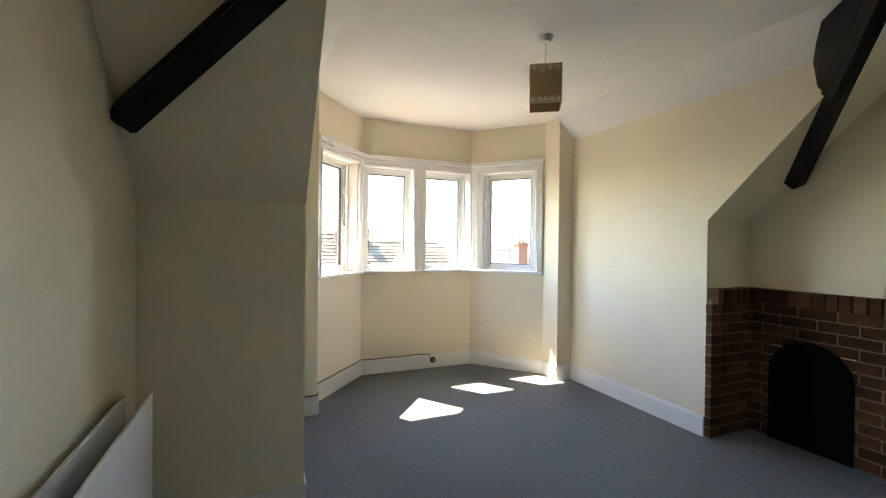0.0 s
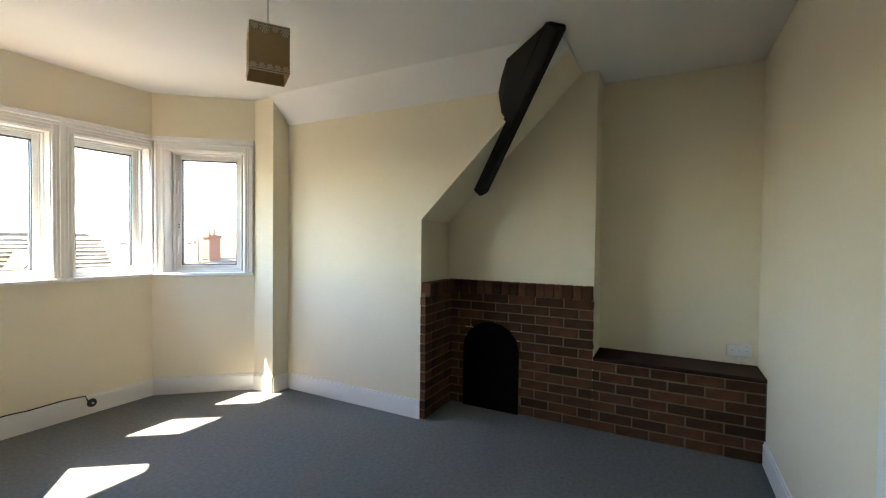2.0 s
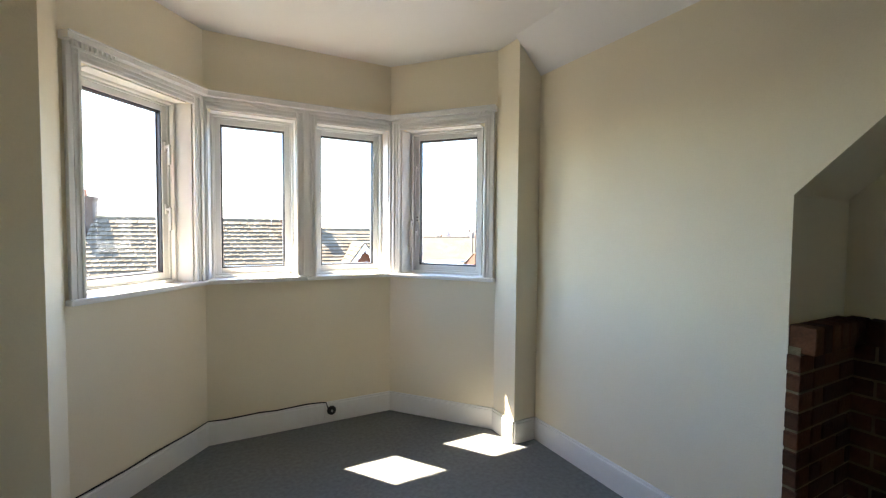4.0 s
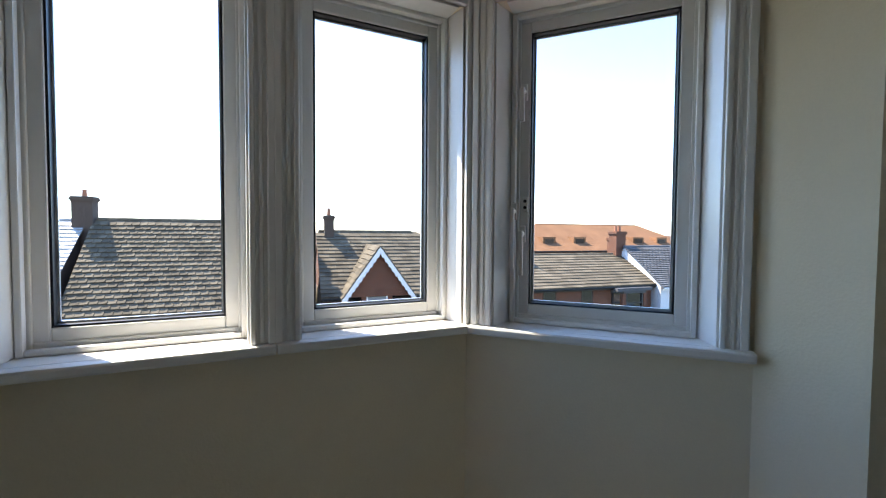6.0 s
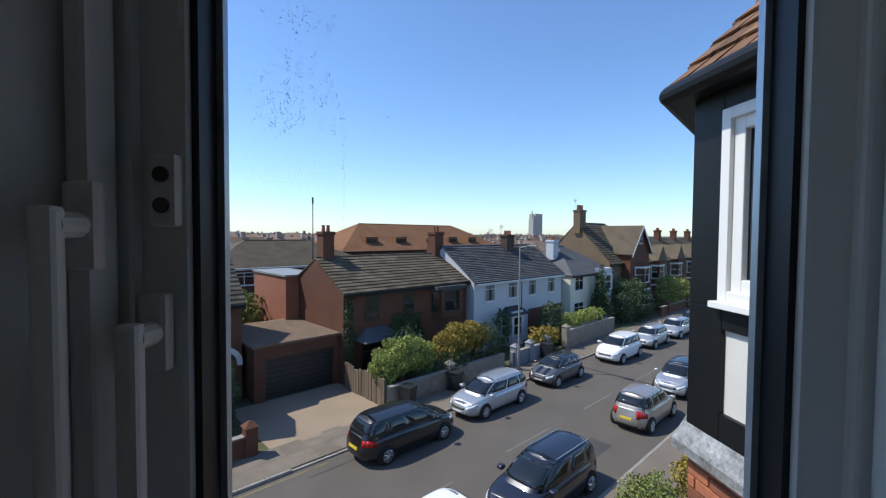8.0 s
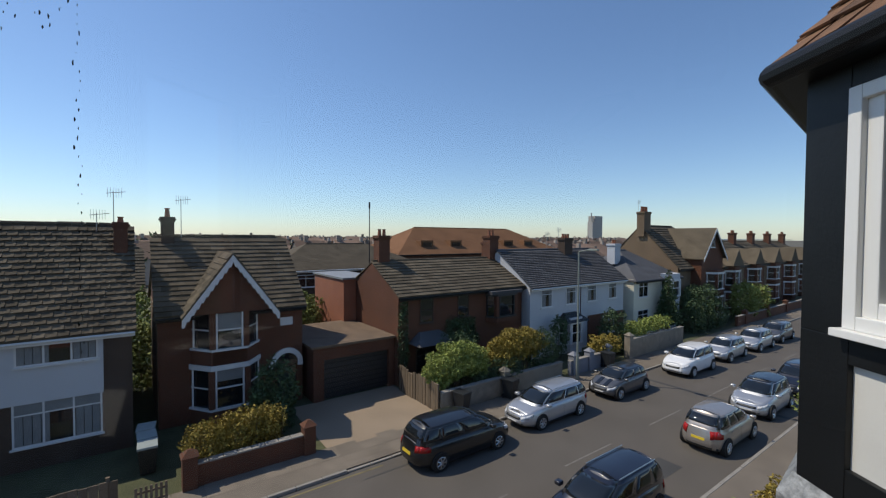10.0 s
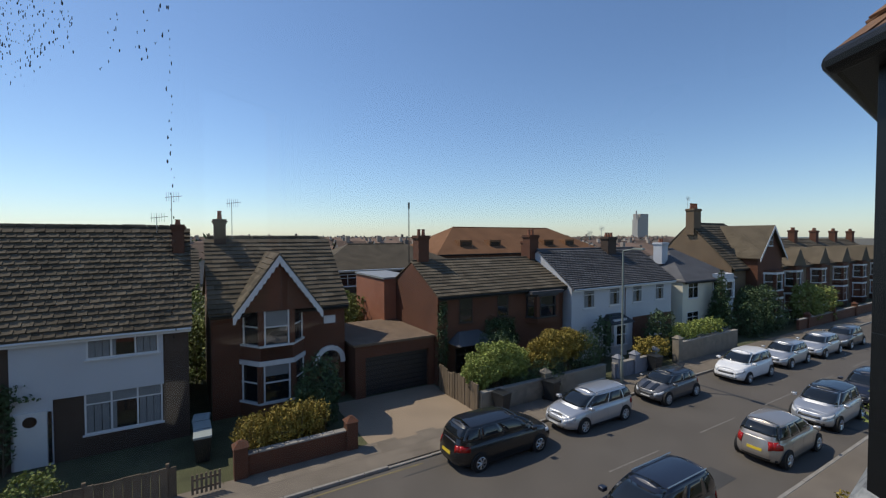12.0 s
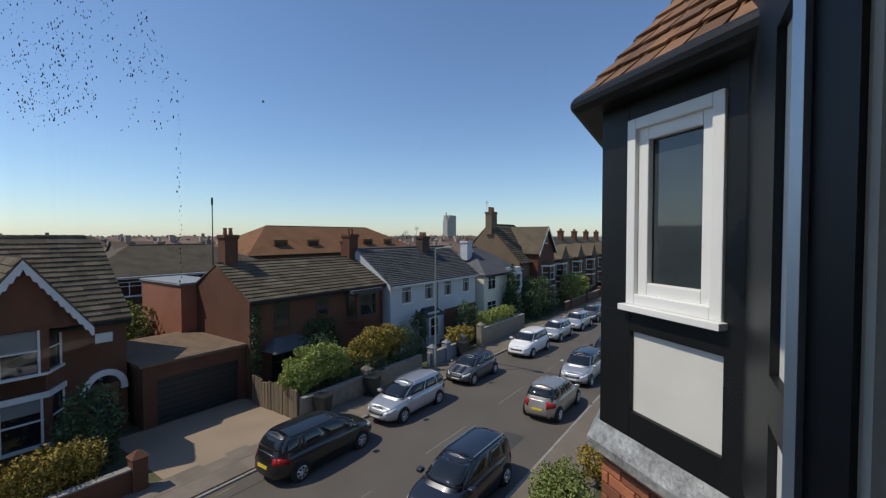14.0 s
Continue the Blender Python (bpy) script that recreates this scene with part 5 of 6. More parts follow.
bush("back_tree", "green trees in the gardens behind", [(5.4, 17, 2.0, 1.8, 1.5, 2.2), (7.5, 19, 2.2, 1.8, 1.5, 1.8), (-2.5, 16, 1.7, 1.2, 2.0, 2.2), (5.0, 14.5, 1.2, 1.4, 1.0, 1.2), (5.6, 15.5, 3.2, 1.3, 1.1, 1.5), (6.9, 16.5, 3.0, 1.4, 1.1, 1.4), (4.6, 18, 3.4, 1.4, 1.2, 1.5), (-2.6, 20, 2.5, 1.2, 2.0, 2.4)], 14000, 0.12, M_LEAF_G, 14, "tree")
bush("near_bush", "sunlit green bush in the garden below", [(8.2, -9.7, .85, 1.1, .9, .8), (9.3, -9.4, .8, .9, .7, .7), (6.9, -10.0, .7, .9, .9, .75)], 12000, 0.05, M_LEAF_G, 15)
bush("near_bush", "yellow green bush in the garden below", [(11.6, -10.0, .9, .7, .7, .75), (12.3, -10.3, .8, .6, .6, .7)], 6000, 0.05, M_LEAF_Y, 16)
bush("near_tree", "small leafy tree beside the neighbouring bay", [(18.4, -9.2, 2.0, .8, .7, 1.2), (18.8, -9.4, 3.0, .7, .7, .7)], 3000, 0.07, M_LEAF_G, 17, "tree")
far_blobs = []
rg = random.Random(21)
for k in range(150):
    d = rg.uniform(70, 600)
    s = rg.uniform(-0.8, 1.6) * d
    r_ = rg.uniform(2.5, 6)
    far_blobs.append((s, d, 2.6 + rg.random() * 1.2, r_ * 1.5, r_, r_ * .7))
far = tagged(bush("distant_trees", "dark green trees among distant roofs", far_blobs, 26000, 0.75, M_LEAF_D, 22, "trees"), kind="stuff")
con = thing("conifer", "young dark green conifer in front garden", "tree", SM)
bm = B()
cyl(bm, (35.4, 5, 0), (35.4, 5, 5.6), 0.12, 0.03, 8)
part("trunk", bm, M_BARK, con)
part("crown", foliage([(35.4, 5, 1.2 + k * .5, 1.15 - k * .11, 1.15 - k * .11, .34) for k in range(9)], 3500, 0.1, 33, 0.3), M_LEAF_D, con)


# ---- garden walls, fences, bins, lamp post ----
def low_wall(label, s0, s1, d, h, material, posts=(), name="garden_wall"):
    w = thing(name, label, "wall", SM)
    bm = B()
    bx(bm, s0, s1, d - 0.11, d + 0.11, -0.15, h)
    part("wall", bm, material, w)
    bm = B()
    k = s0
    while k < s1 - 0.1:
        bx(bm, k + .01, min(k + 0.45, s1), d - 0.15, d + 0.15, h, h + 0.06, bevel=0.012)
        k += 0.46
    part("coping", bm, M_KERB, w)
    for p in posts:
        bm = B()
        bx(bm, p - 0.22, p + 0.22, d - 0.22, d + 0.22, -0.1, h + 0.35)
        prism(bm, [(p - .27, d - .27, h + .35), (p + .27, d - .27, h + .35), (p + .27, d + .27, h + .35), (p - .27, d + .27, h + .35)],
              [(p - .05, d - .05, h + .55), (p + .05, d - .05, h + .55), (p + .05, d + .05, h + .55), (p - .05, d + .05, h + .55)])
        part("pillar", bm, material, w)
    return w


low_wall("low red brick garden wall with stone capped pillars", -1.4, 2.6, 2.65, 0.75, M_BRK_RED, (-1.5, 2.5))
low_wall("weathered stone garden wall below the bushes", 8.9, 17.8, 2.7, 0.95, M_STONE, (13.1,))
low_wall("painted grey garden wall with pillars", 18.6, 23.0, 2.7, 0.85, mat("grey_blue_wall_paint", (0.22, 0.23, 0.26), 0.9, vary=0.2, scale=2, bump=0.2), (19.0, 20.6, 22.6))
low_wall("pale garden wall below clipped hedge", 25.2, 33.0, 2.7, 1.25, M_STONE, (25.2,))
low_wall("brick garden wall further along", 44, 75, 2.7, 0.9, M_BRK_RED, (46, 52, 58))
fn = thing("side_fence", "weathered leaning timber fence beside driveway", "fence", SM)
for k in range(16):
    box_part("slat", (8.78 + random.uniform(-.03, .03), 8.84, 2.75 + k * 0.23, 2.95 + k * 0.23, 0, 1.35 + random.uniform(-.12, .1)), M_FENCE, fn)
fA = thing("front_fence", "dark close boarded low front fence", "fence", SM)
for k in range(46):
    box_part("board", (-14.2 + k * 0.235, -13.98 + k * 0.235, 2.46, 2.5, 0, 1.0 + random.uniform(-.02, .02)), M_FENCE, fA)
for k in range(6):
    box_part("post", (-14.2 + k * 2.1, -14.1 + k * 2.1, 2.5, 2.6, 0, 1.1), M_FENCE, fA)
for s in (-8.1, -3.0):
    gt = thing("picket_gate", "small pale timber picket gate", "gate", SM, group="picket gates")
    for k in range(7):
        box_part("picket", (s + k * 0.13, s + 0.07 + k * 0.13, 2.1, 2.13, 0.08, 0.72), M_FENCE, gt)
    box_part("rail", (s, s + 0.86, 2.13, 2.16, 0.2, 0.27), M_FENCE, gt)
    box_part("rail", (s, s + 0.86, 2.13, 2.16, 0.5, 0.57), M_FENCE, gt)


def bin_(s, d, lid=M_BINPL, label="dark plastic wheeled bin on the pavement"):
    t = thing("wheeled_bin", label, "bin", SM @ pose(s, d, 0, 0, 0, random.uniform(-15, 15)), group="wheeled bins")
    bm = B()
    prism(bm, [(-.22, -.25, .05), (.22, -.25, .05), (.22, .25, .05), (-.22, .25, .05)], [(-.29, -.35, .95), (.29, -.35, .95), (.29, .35, .95), (-.29, .35, .95)])
    part("body", bm, M_BINPL, t)
    bm = B()
    bx(bm, -.31, .31, -.37, .40, .95, 1.04, bevel=0.02)
    part("lid", bm, lid, t)
    bm = B()
    cyl(bm, (-.24, .3, .1), (.24, .3, .1), 0.1, n=12)
    part("wheels", bm, M_TYRE, t)
    return t


for s, d in ((9.75, 2.15), (13.0, 2.15), (21.9, 2.2)):
    bin_(s, d)
M_BINLID = mat("grey_green_lid", (0.30, 0.34, 0.33), 0.5, vary=0.1, bump=0.05)
for k in range(3):
    bin_(-2.6, 4.6 + k * 0.85, M_BINLID, "wheeled bin with grey green lid in side passage")
bin_(-6.9, 1.6, M_BINLID, "wheeled bin with pale lid before the front fence")
lp = thing("street_lamp", "tall slim grey green steel street lamp", "street lamp", SM)
bm = B()
cyl(bm, (18.3, 1.9, 0), (18.3, 1.9, 1.3), 0.10, 0.09, 12)
cyl(bm, (18.3, 1.9, 1.3), (18.3, 1.9, 7.6), 0.06, 0.045, 12)
part("pole", bm, M_LAMPPOST, lp)
bm = B()
cyl(bm, (18.3, 1.9, 7.6), (18.2, 1.1, 7.75), 0.035, n=8)
part("arm", bm, M_LAMPPOST, lp)
bm = B()
bx(bm, 18.1, 18.3, 0.55, 1.15, 7.68, 7.8, bevel=0.03)
part("lantern", bm, M_LAMPPOST, lp)


# ---- cars ----
def sup(th, n):
    """A rounded rectangle's outline, as fractions of its half length and half width."""
    c, q = math.cos(th), math.sin(th)
    return math.copysign(abs(c) ** (2 / n), c), math.copysign(abs(q) ** (2 / n), q)


def lut(u, table):
    """Straight-line interpolation in a short table of (place, value)."""
    for (a, p), (b, q) in zip(table, table[1:]):
        if u <= b:
            return p + (q - p) * max(0.0, (u - a) / (b - a))
    return table[-1][1]


def side_angles(x0, x1, sg, n, k=9):
    """Outline angles on one flank for fractions x0..x1 of the length."""
    out = []
    for i in range(k + 1):
        x = x0 + (x1 - x0) * i / k
        out.append(sg * math.acos(math.copysign(abs(x) ** (n / 2), x)))
    return out


def end_angles(y0, y1, front, n, k=9):
    """Outline angles across the nose or the tail for fractions y0..y1 of the width."""
    out = []
    for i in range(k + 1):
        y = y0 + (y1 - y0) * i / k
        t = math.asin(math.copysign(abs(y) ** (n / 2), y))
        out.append(t if front else math.pi - t)
    return out


def patch(fn, angles, us, off):
    """A piece of a lofted skin, lifted off by a few millimetres and closed behind."""
    bm = B()
    outer, inner = [], []
    for u in us:
        ro, ri = [], []
        for t in angles:
            p = fn(t, u)
            d = Vector((p.x * 0.25, p.y, (p.z - 0.6) * 0.5)).normalized()
            d2 = (fn(t + 0.01, u) - fn(t - 0.01, u)).cross(fn(t, min(u + 0.02, 1)) - fn(t, u - 0.02))
            if d2.length > 1e-9:
                d2.normalize()
                d = d2 if d2.dot(d) > 0 else -d2
            ro.append(bm.verts.new(p + d * off))
            ri.append(bm.verts.new(p - d * 0.012))
        outer.append(ro)
        inner.append(ri)
    m, k = len(us), len(angles)
    for i in range(m - 1):
        for j in range(k - 1):
            bm.faces.new((outer[i][j], outer[i][j + 1], outer[i + 1][j + 1], outer[i + 1][j]))
    edge = [(0, j) for j in range(k)] + [(i, k - 1) for i in range(1, m)] + [(m - 1, j) for j in range(k - 2, -1, -1)] + [(i, 0) for i in range(m - 2, 0, -1)]
    for (a, b), (c, e) in zip(edge, edge[1:] + edge[:1]):
        bm.faces.new((outer[a][b], inner[a][b], inner[c][e], outer[c][e]))
    return bm


def car(name, label, s, d, heading, paint_mat, L=4.6, W=1.8, H=1.5, hood=1.0, wb=2.7, style="estate", roof_mat=None, stripes=None):
    """A parked car: rounded lofted body and cabin, glazing, wheels, lamps, plates. heading 1: towards larger s."""
    c = thing(name, label, "car", SM @ pose(s, d, -0.10, 0, 0, 0 if heading > 0 else 180), group="parked cars")
    w, NB, NC = W / 2, 4.2, 5.0
    belt = hood * 0.97
    tail_rise = {"estate": 0.0, "hatch": 0.02, "suv": 0.03}[style]
    top_line = [(-L / 2, belt * .86), (-L / 2 + .12, belt * (.98 + tail_rise)), (-L * .2, belt * 1.0), (L * .18, belt * .97), (L * .30, hood * .90), (L / 2 - .45, hood * .80), (L / 2 - .15, hood * .69), (L / 2, hood * .60)]

    def body_at(t, u):
        X, Y = sup(t, NB)
        x = L / 2 * X * lut(u, [(0, .955), (.22, .995), (.45, 1.0), (.7, .985), (1.0, .95)])
        y = w * Y * lut(u, [(0, .93), (.2, .985), (.45, 1.0), (.7, .985), (.88, .955), (1.0, .88)])
        lo = .20 + .07 * abs(X) ** 6
        return Vector((x, y, lo + u * (lut(x, top_line) - lo)))

    angs = []
    for a in (end_angles(-.9, .9, True, NB, 9), side_angles(.985, -.985, 1, NB, 22), end_angles(.9, -.9, False, NB, 9), side_angles(-.985, .985, -1, NB, 22)):
        angs += a
    bm = B()
    us = (0, .1, .22, .45, .62, .78, .9, .96, 1.0)
    rows = [[bm.verts.new(body_at(t, u)) for t in angs] for u in us]
    for k in (.85, .55, .2, 0.0):
        row = []
        for t in angs:
            p = body_at(t, 1.0)
            row.append(bm.verts.new((p.x * (1 - .03 * (1 - k)), p.y * k, p.z + .03 * (1 - k * k) + .012)))
        rows.append(row)
    m = len(angs)
    for a, b in zip(rows, rows[1:]):
        for i in range(m):
            bm.faces.new((a[i], a[(i + 1) % m], b[(i + 1) % m], b[i]))
    bm.faces.new(rows[0][::-1])
    bmesh.ops.remove_doubles(bm, verts=bm.verts, dist=0.002)
    part("body", bm, paint_mat, c, smooth=True)

    # cabin: from the belt up to the roof, raked at both ends
    r0, r1 = {"estate": (-L / 2 + .10, -L / 2 + .50), "hatch": (-L / 2 + .14, -L / 2 + .62), "suv": (-L / 2 + .12, -L / 2 + .55)}[style]
    f0, f1 = L * .315, L * .085
    zb, zt = belt * .93, H - .06

    def cabin_at(t, u):
        X, Y = sup(t, NC)
        e = u + .10 * math.sin(math.pi * u)
        a0, a1 = r0 + (r1 - r0) * u * (.55 + .45 * u), f0 + (f1 - f0) * (u * .75 + .25 * u * u)
        x = (a0 + a1) / 2 + (a1 - a0) / 2 * X
        y = w * Y * (.90 - .21 * u * (.7 + .3 * u))
        return Vector((x, y, zb + (zt - zb) * e * (1 - .035 * u * X ** 4)))

    angs = []
    for a in (end_angles(-.88, .88, True, NC, 8), side_angles(.98, -.98, 1, NC, 16), end_angles(.88, -.88, False, NC, 8), side_angles(-.98, .98, -1, NC, 16)):
        angs += a
    m = len(angs)
    bm = B()
    rows = [[bm.verts.new(cabin_at(t, u)) for t in angs] for u in (0, .2, .4, .6, .8, .92)]
    for a, b in zip(rows, rows[1:]):
        for i in range(m):
            bm.faces.new((a[i], a[(i + 1) % m], b[(i + 1) % m], b[i]))
    part("cabin", bm, paint_mat, c, smooth=True)
    bm = B()
    rows = [[bm.verts.new(cabin_at(t, u)) for t in angs] for u in (.90, .96, 1.0)]
    for k in (.93, .8, .5, .2, 0.0):
        row = []
        for t in angs:
            p = cabin_at(t, 1.0)
            mid = (r1 + f1) / 2
            row.append(bm.verts.new((mid + (p.x - mid) * (1 - .05 * (1 - k)), p.y * k, p.z + .055 * (1 - k * k))))
        rows.append(row)
    for a, b in zip(rows, rows[1:]):
        for i in range(m):
            bm.faces.new((a[i], a[(i + 1) % m], b[(i + 1) % m], b[i]))
    bmesh.ops.remove_doubles(bm, verts=bm.verts, dist=0.002)
    part("roof", bm, roof_mat or paint_mat, c, smooth=True)
    V = (.16, .3, .45, .6, .75, .87)
    part("windscreen", patch(cabin_at, end_angles(-.86, .86, True, NC), V, .004), M_CARGLASS, c, smooth=True)
    part("rear_window", patch(cabin_at, end_angles(-.80, .80, False, NC), (.3, .45, .6, .75, .87), .004), M_CARGLASS, c, smooth=True)
    for sg in (-1, 1):
        for x0, x1 in ((-.93, -.52), (-.48, .08), (.12, .84)) if style != "hatch" else ((-.9, -.42), (-.37, .08), (.13, .84)):
            part("side_window", patch(cabin_at, side_angles(x0, x1, sg, NC, 5), V, .004), M_CARGLASS, c, smooth=True)
        # lamps wrap round the corners
        part("headlight", patch(body_at, end_angles(sg * .56, sg * .90, True, NB, 4) + side_angles(.985, .93, sg, NB, 3), (.70, .80, .90), .006), M_CLEARLAMP, c, smooth=True)
        hi = (.62, .8, .97) if style != "suv" else (.66, .78, .92)
        part("tail_light", patch(body_at, end_angles(sg * .68, sg * .90, False, NB, 3) + side_angles(-.985, -.945, sg, NB, 3), hi, .006), M_REDLAMP, c, smooth=True)
        for x0 in (-.47, -.02):
            part("door_handle", patch(body_at, side_angles(x0, x0 + .06, sg, NB, 2), (.80, .835), .02), paint_mat, c)
        for x0 in (-.50, -.055, .40):
            part("door_seam", patch(body_at, side_angles(x0, x0 + .005, sg, NB, 1), (.12, .3, .45, .62, .78, .93), .0015), M_BINPL, c)
        part("sill_trim", patch(body_at, side_angles(-.42, .42, sg, NB, 8), (.0, .06, .12), .004), M_BINPL, c)
        bm = B()
        bx(bm, L * .195, L * .24, sg * (w + .06) - .10, sg * (w + .06) + .10, belt * .98, belt * .98 + .13, bevel=0.035)
        part("mirror", bm, paint_mat, c, smooth=True)
    if style == "estate":
        for sg in (-1, 1):
            bm = B()
            cyl(bm, (r1 + .15, sg * w * .62, zt + .055), (f1 - .15, sg * w * .62, zt + .055), 0.018, n=6)
            part("roof_rail", bm, M_METAL, c)
    for x in (-wb / 2, wb / 2):
        for sg in (-1, 1):
            bm = B()
            cyl(bm, (x, sg * (w - .25), .34), (x, sg * (w * .985 + .006), .34), 0.375, 0.375, 28)
            part("wheel_arch", bm, M_TYRE, c)
            wh = new("wheel")
            wh.parent = c
            bm = B()
            cyl(bm, (x, sg * (w - .20), .32), (x, sg * (w + .012), .32), 0.325, 0.312, 28)
            part("tyre", bm, M_TYRE, wh)
            bm = B()
            for q in range(7):
                a = q * 2 * math.pi / 7
                cyl(bm, (x, sg * (w + .016), .32), (x + .2 * math.cos(a), sg * (w + .016), .32 + .2 * math.sin(a)), 0.035, 0.03, 5)
            cyl(bm, (x, sg * (w + .006), .32), (x, sg * (w + .022), .32), 0.07, 0.06, 10)
            for q in range(20):
                a, b = q * math.pi / 10, (q + 1) * math.pi / 10
                cyl(bm, (x + .21 * math.cos(a), sg * (w + .012), .32 + .21 * math.sin(a)), (x + .21 * math.cos(b), sg * (w + .012), .32 + .21 * math.sin(b)), 0.016, n=5)
            part("rim", bm, M_RIM, wh)
    part("grille", patch(body_at, end_angles(-.46, .46, True, NB, 6), (.66, .75, .86), .005), M_BINPL, c, smooth=True)
    part("lower_grille", patch(body_at, end_angles(-.62, .62, True, NB, 6), (.10, .2, .30), .005), M_BINPL, c, smooth=True)
    part("rear_bumper_trim", patch(body_at, end_angles(-.8, .8, False, NB, 6), (.02, .1, .16), .005), M_BINPL, c, smooth=True)
    part("rear_plate", patch(body_at, end_angles(-.29, .29, False, NB, 3), (.52, .66), .012), M_PLATE_Y, c, "yellow number plate")
    part("front_plate", patch(body_at, end_angles(-.29, .29, True, NB, 3), (.40, .53), .012), M_PLATE_W, c, "white number plate")
    if stripes:
        for y in (-.34, .14):
            bm = B()
            xs = [L * .30 + k * (L * .17) / 6 for k in range(7)]
            hi = [[bm.verts.new((x, yy, lut(x, top_line) + .052 - .03 * yy * yy)) for yy in (y, y + .2)] for x in xs]
            lo = [[bm.verts.new((x, yy, lut(x, top_line) + .01)) for yy in (y, y + .2)] for x in xs]
            for a, b in zip(hi, hi[1:]):
                bm.faces.new((a[0], a[1], b[1], b[0]))
            for k in (0, 1):
                for a, b, e, g in zip(hi, hi[1:], lo[1:], lo):
                    bm.faces.new((a[k], b[k], e[k], g[k]))
            part("bonnet_stripe", bm, stripes, c, "dark bonnet stripe")
    return c


P_BLACK = paint("black_car_paint", (0.010, 0.010, 0.011), 0.2)
P_SILVER = paint("silver_car_paint", (0.48, 0.49, 0.51), 0.6)
P_BEIGE = paint("beige_silver_car_paint", (0.40, 0.36, 0.32), 0.6)
P_WHITE = paint("white_car_paint", (0.78, 0.78, 0.78), 0.0)
P_NAVY = paint("dark_navy_car_paint", (0.016, 0.019, 0.032), 0.3)
P_GREY = paint("grey_car_paint", (0.12, 0.12, 0.125), 0.5)
car("people_carrier", "black people carrier parked beside far kerb", 7.45, -0.40, 1, P_BLACK, 4.75, 1.86, 1.62, 1.08, 2.85, "suv")
car("estate_car", "silver estate car parked facing along far kerb", 13.0, -0.32, -1, P_SILVER, 4.75, 1.8, 1.5, 1.02, 2.71, "estate")
car("small_hatchback", "dark grey small hatchback with black roof", 18.95, -0.42, -1, P_GREY, 3.9, 1.72, 1.42, 1.0, 2.5, "hatch", P_BLACK, stripes=P_BLACK)
car("white_suv", "white compact sport utility car parked at kerb", 26.1, -0.92, -1, P_WHITE, 4.45, 1.84, 1.62, 1.1, 2.65, "suv")
car("silver_hatchback", "silver hatchback parked behind the white car", 31.5, -1.0, -1, P_SILVER, 4.0, 1.72, 1.48, 1.02, 2.5, "hatch")
car("silver_hatchback", "silver hatchback parked further along the kerb", 36.4, -1.2, -1, P_SILVER, 4.1, 1.74, 1.48, 1.02, 2.55, "hatch")
car("dark_car", "dark car parked far along the kerb", 41.2, -1.2, -1, P_GREY, 4.2, 1.76, 1.5, 1.02, 2.6, "hatch")
car("silver_people_carrier", "beige silver small people carrier seen from behind", 17.1, -6.15, 1, P_BEIGE, 4.1, 1.7, 1.56, 1.05, 2.6, "hatch")
car("silver_crossover", "silver crossover with black roof at near kerb", 22.6, -5.95, -1, P_SILVER, 4.15, 1.78, 1.56, 1.05, 2.6, "suv", P_BLACK)
car("blue_car", "dark blue car parked beyond the crossover", 27.5, -6.2, -1, P_NAVY, 4.1, 1.76, 1.5, 1.02, 2.6, "hatch")
car("navy_estate", "dark navy estate car parked at near kerb", 8.55, -6.35, -1, P_NAVY, 4.75, 1.8, 1.56, 1.02, 2.75, "estate")
car("white_car", "white car parked ahead of the navy estate", 3.55, -6.0, -1, P_WHITE, 4.2, 1.76, 1.5, 1.02, 2.6, "hatch")

# ---- neighbouring bay of the same house ----
nb = thing("neighbour_bay", "black timbered bay with white window and clay tiled roof", "bay window", pose(0, 0, 0))
FA = Vector((4.635, 3.745, 0))
FD = Vector((0.666, 0.746, 0)).normalized()
FN = Vector((-FD.y, FD.x, 0))
FL = 1.08
FM = Matrix(((FD.x, FN.x, 0, FA.x), (FD.y, FN.y, 0, FA.y), (0, 0, 1, 0), (0, 0, 0, 1)))
FB = FA + FD * FL
W0, W1, WZ0, WZ1 = 0.255, 0.850, 1.135, 2.19


def nbox(name, dims, material, parent=None, label="", bevel=0.004):
    return box_part(name, dims, material, parent or nb, label, bevel, FM)


nbox("wall_panel", (0.0, FL, -0.25, 0.0, 0.335, 1.075), M_RENDER_W, label="off white rendered infill panel", bevel=0)
nbox("wall_panel", (0.0, W0, -0.25, 0.0, 1.075, 2.4), M_RENDER_W, bevel=0)
nbox("wall_panel", (W1, FL, -0.25, 0.0, 1.075, 2.4), M_RENDER_W, bevel=0)
nbox("wall_panel", (W0, W1, -0.25, 0.0, 2.225, 2.4), M_RENDER_W, bevel=0)
for dims in ((0.0, W0 - 0.002, 0.0, 0.03, 0.335, 2.4), (W1 - 0.02, FL, 0.0, 0.03, 0.335, 1.09), (W1 + 0.003, FL, 0.0, 0.03, 1.09, 2.4),
             (W0 - 0.002, W1 - 0.02, 0.0, 0.028, 0.977, 1.09), (W0 - 0.002, W1 + 0.003, 0.0, 0.028, WZ1 + 0.004, 2.4), (W0 - 0.002, W1 - 0.02, 0.0, 0.028, 0.335, 0.507)):
    nbox("timber", dims, M_BLKPAINT, label="black painted timber")
nw = new("window")
nw.parent = nb
bm = B()
ring(bm, W0, W1, WZ0, WZ1, 0.062, -0.03, 0.045, bevel=0.006)
bmesh.ops.transform(bm, matrix=FM, verts=bm.verts)
part("frame", bm, M_UPVC, nw)
bm = B()
ring(bm, W0 + 0.058, W1 - 0.058, WZ0 + 0.058, WZ1 - 0.058, 0.072, -0.04, 0.018, bevel=0.008)
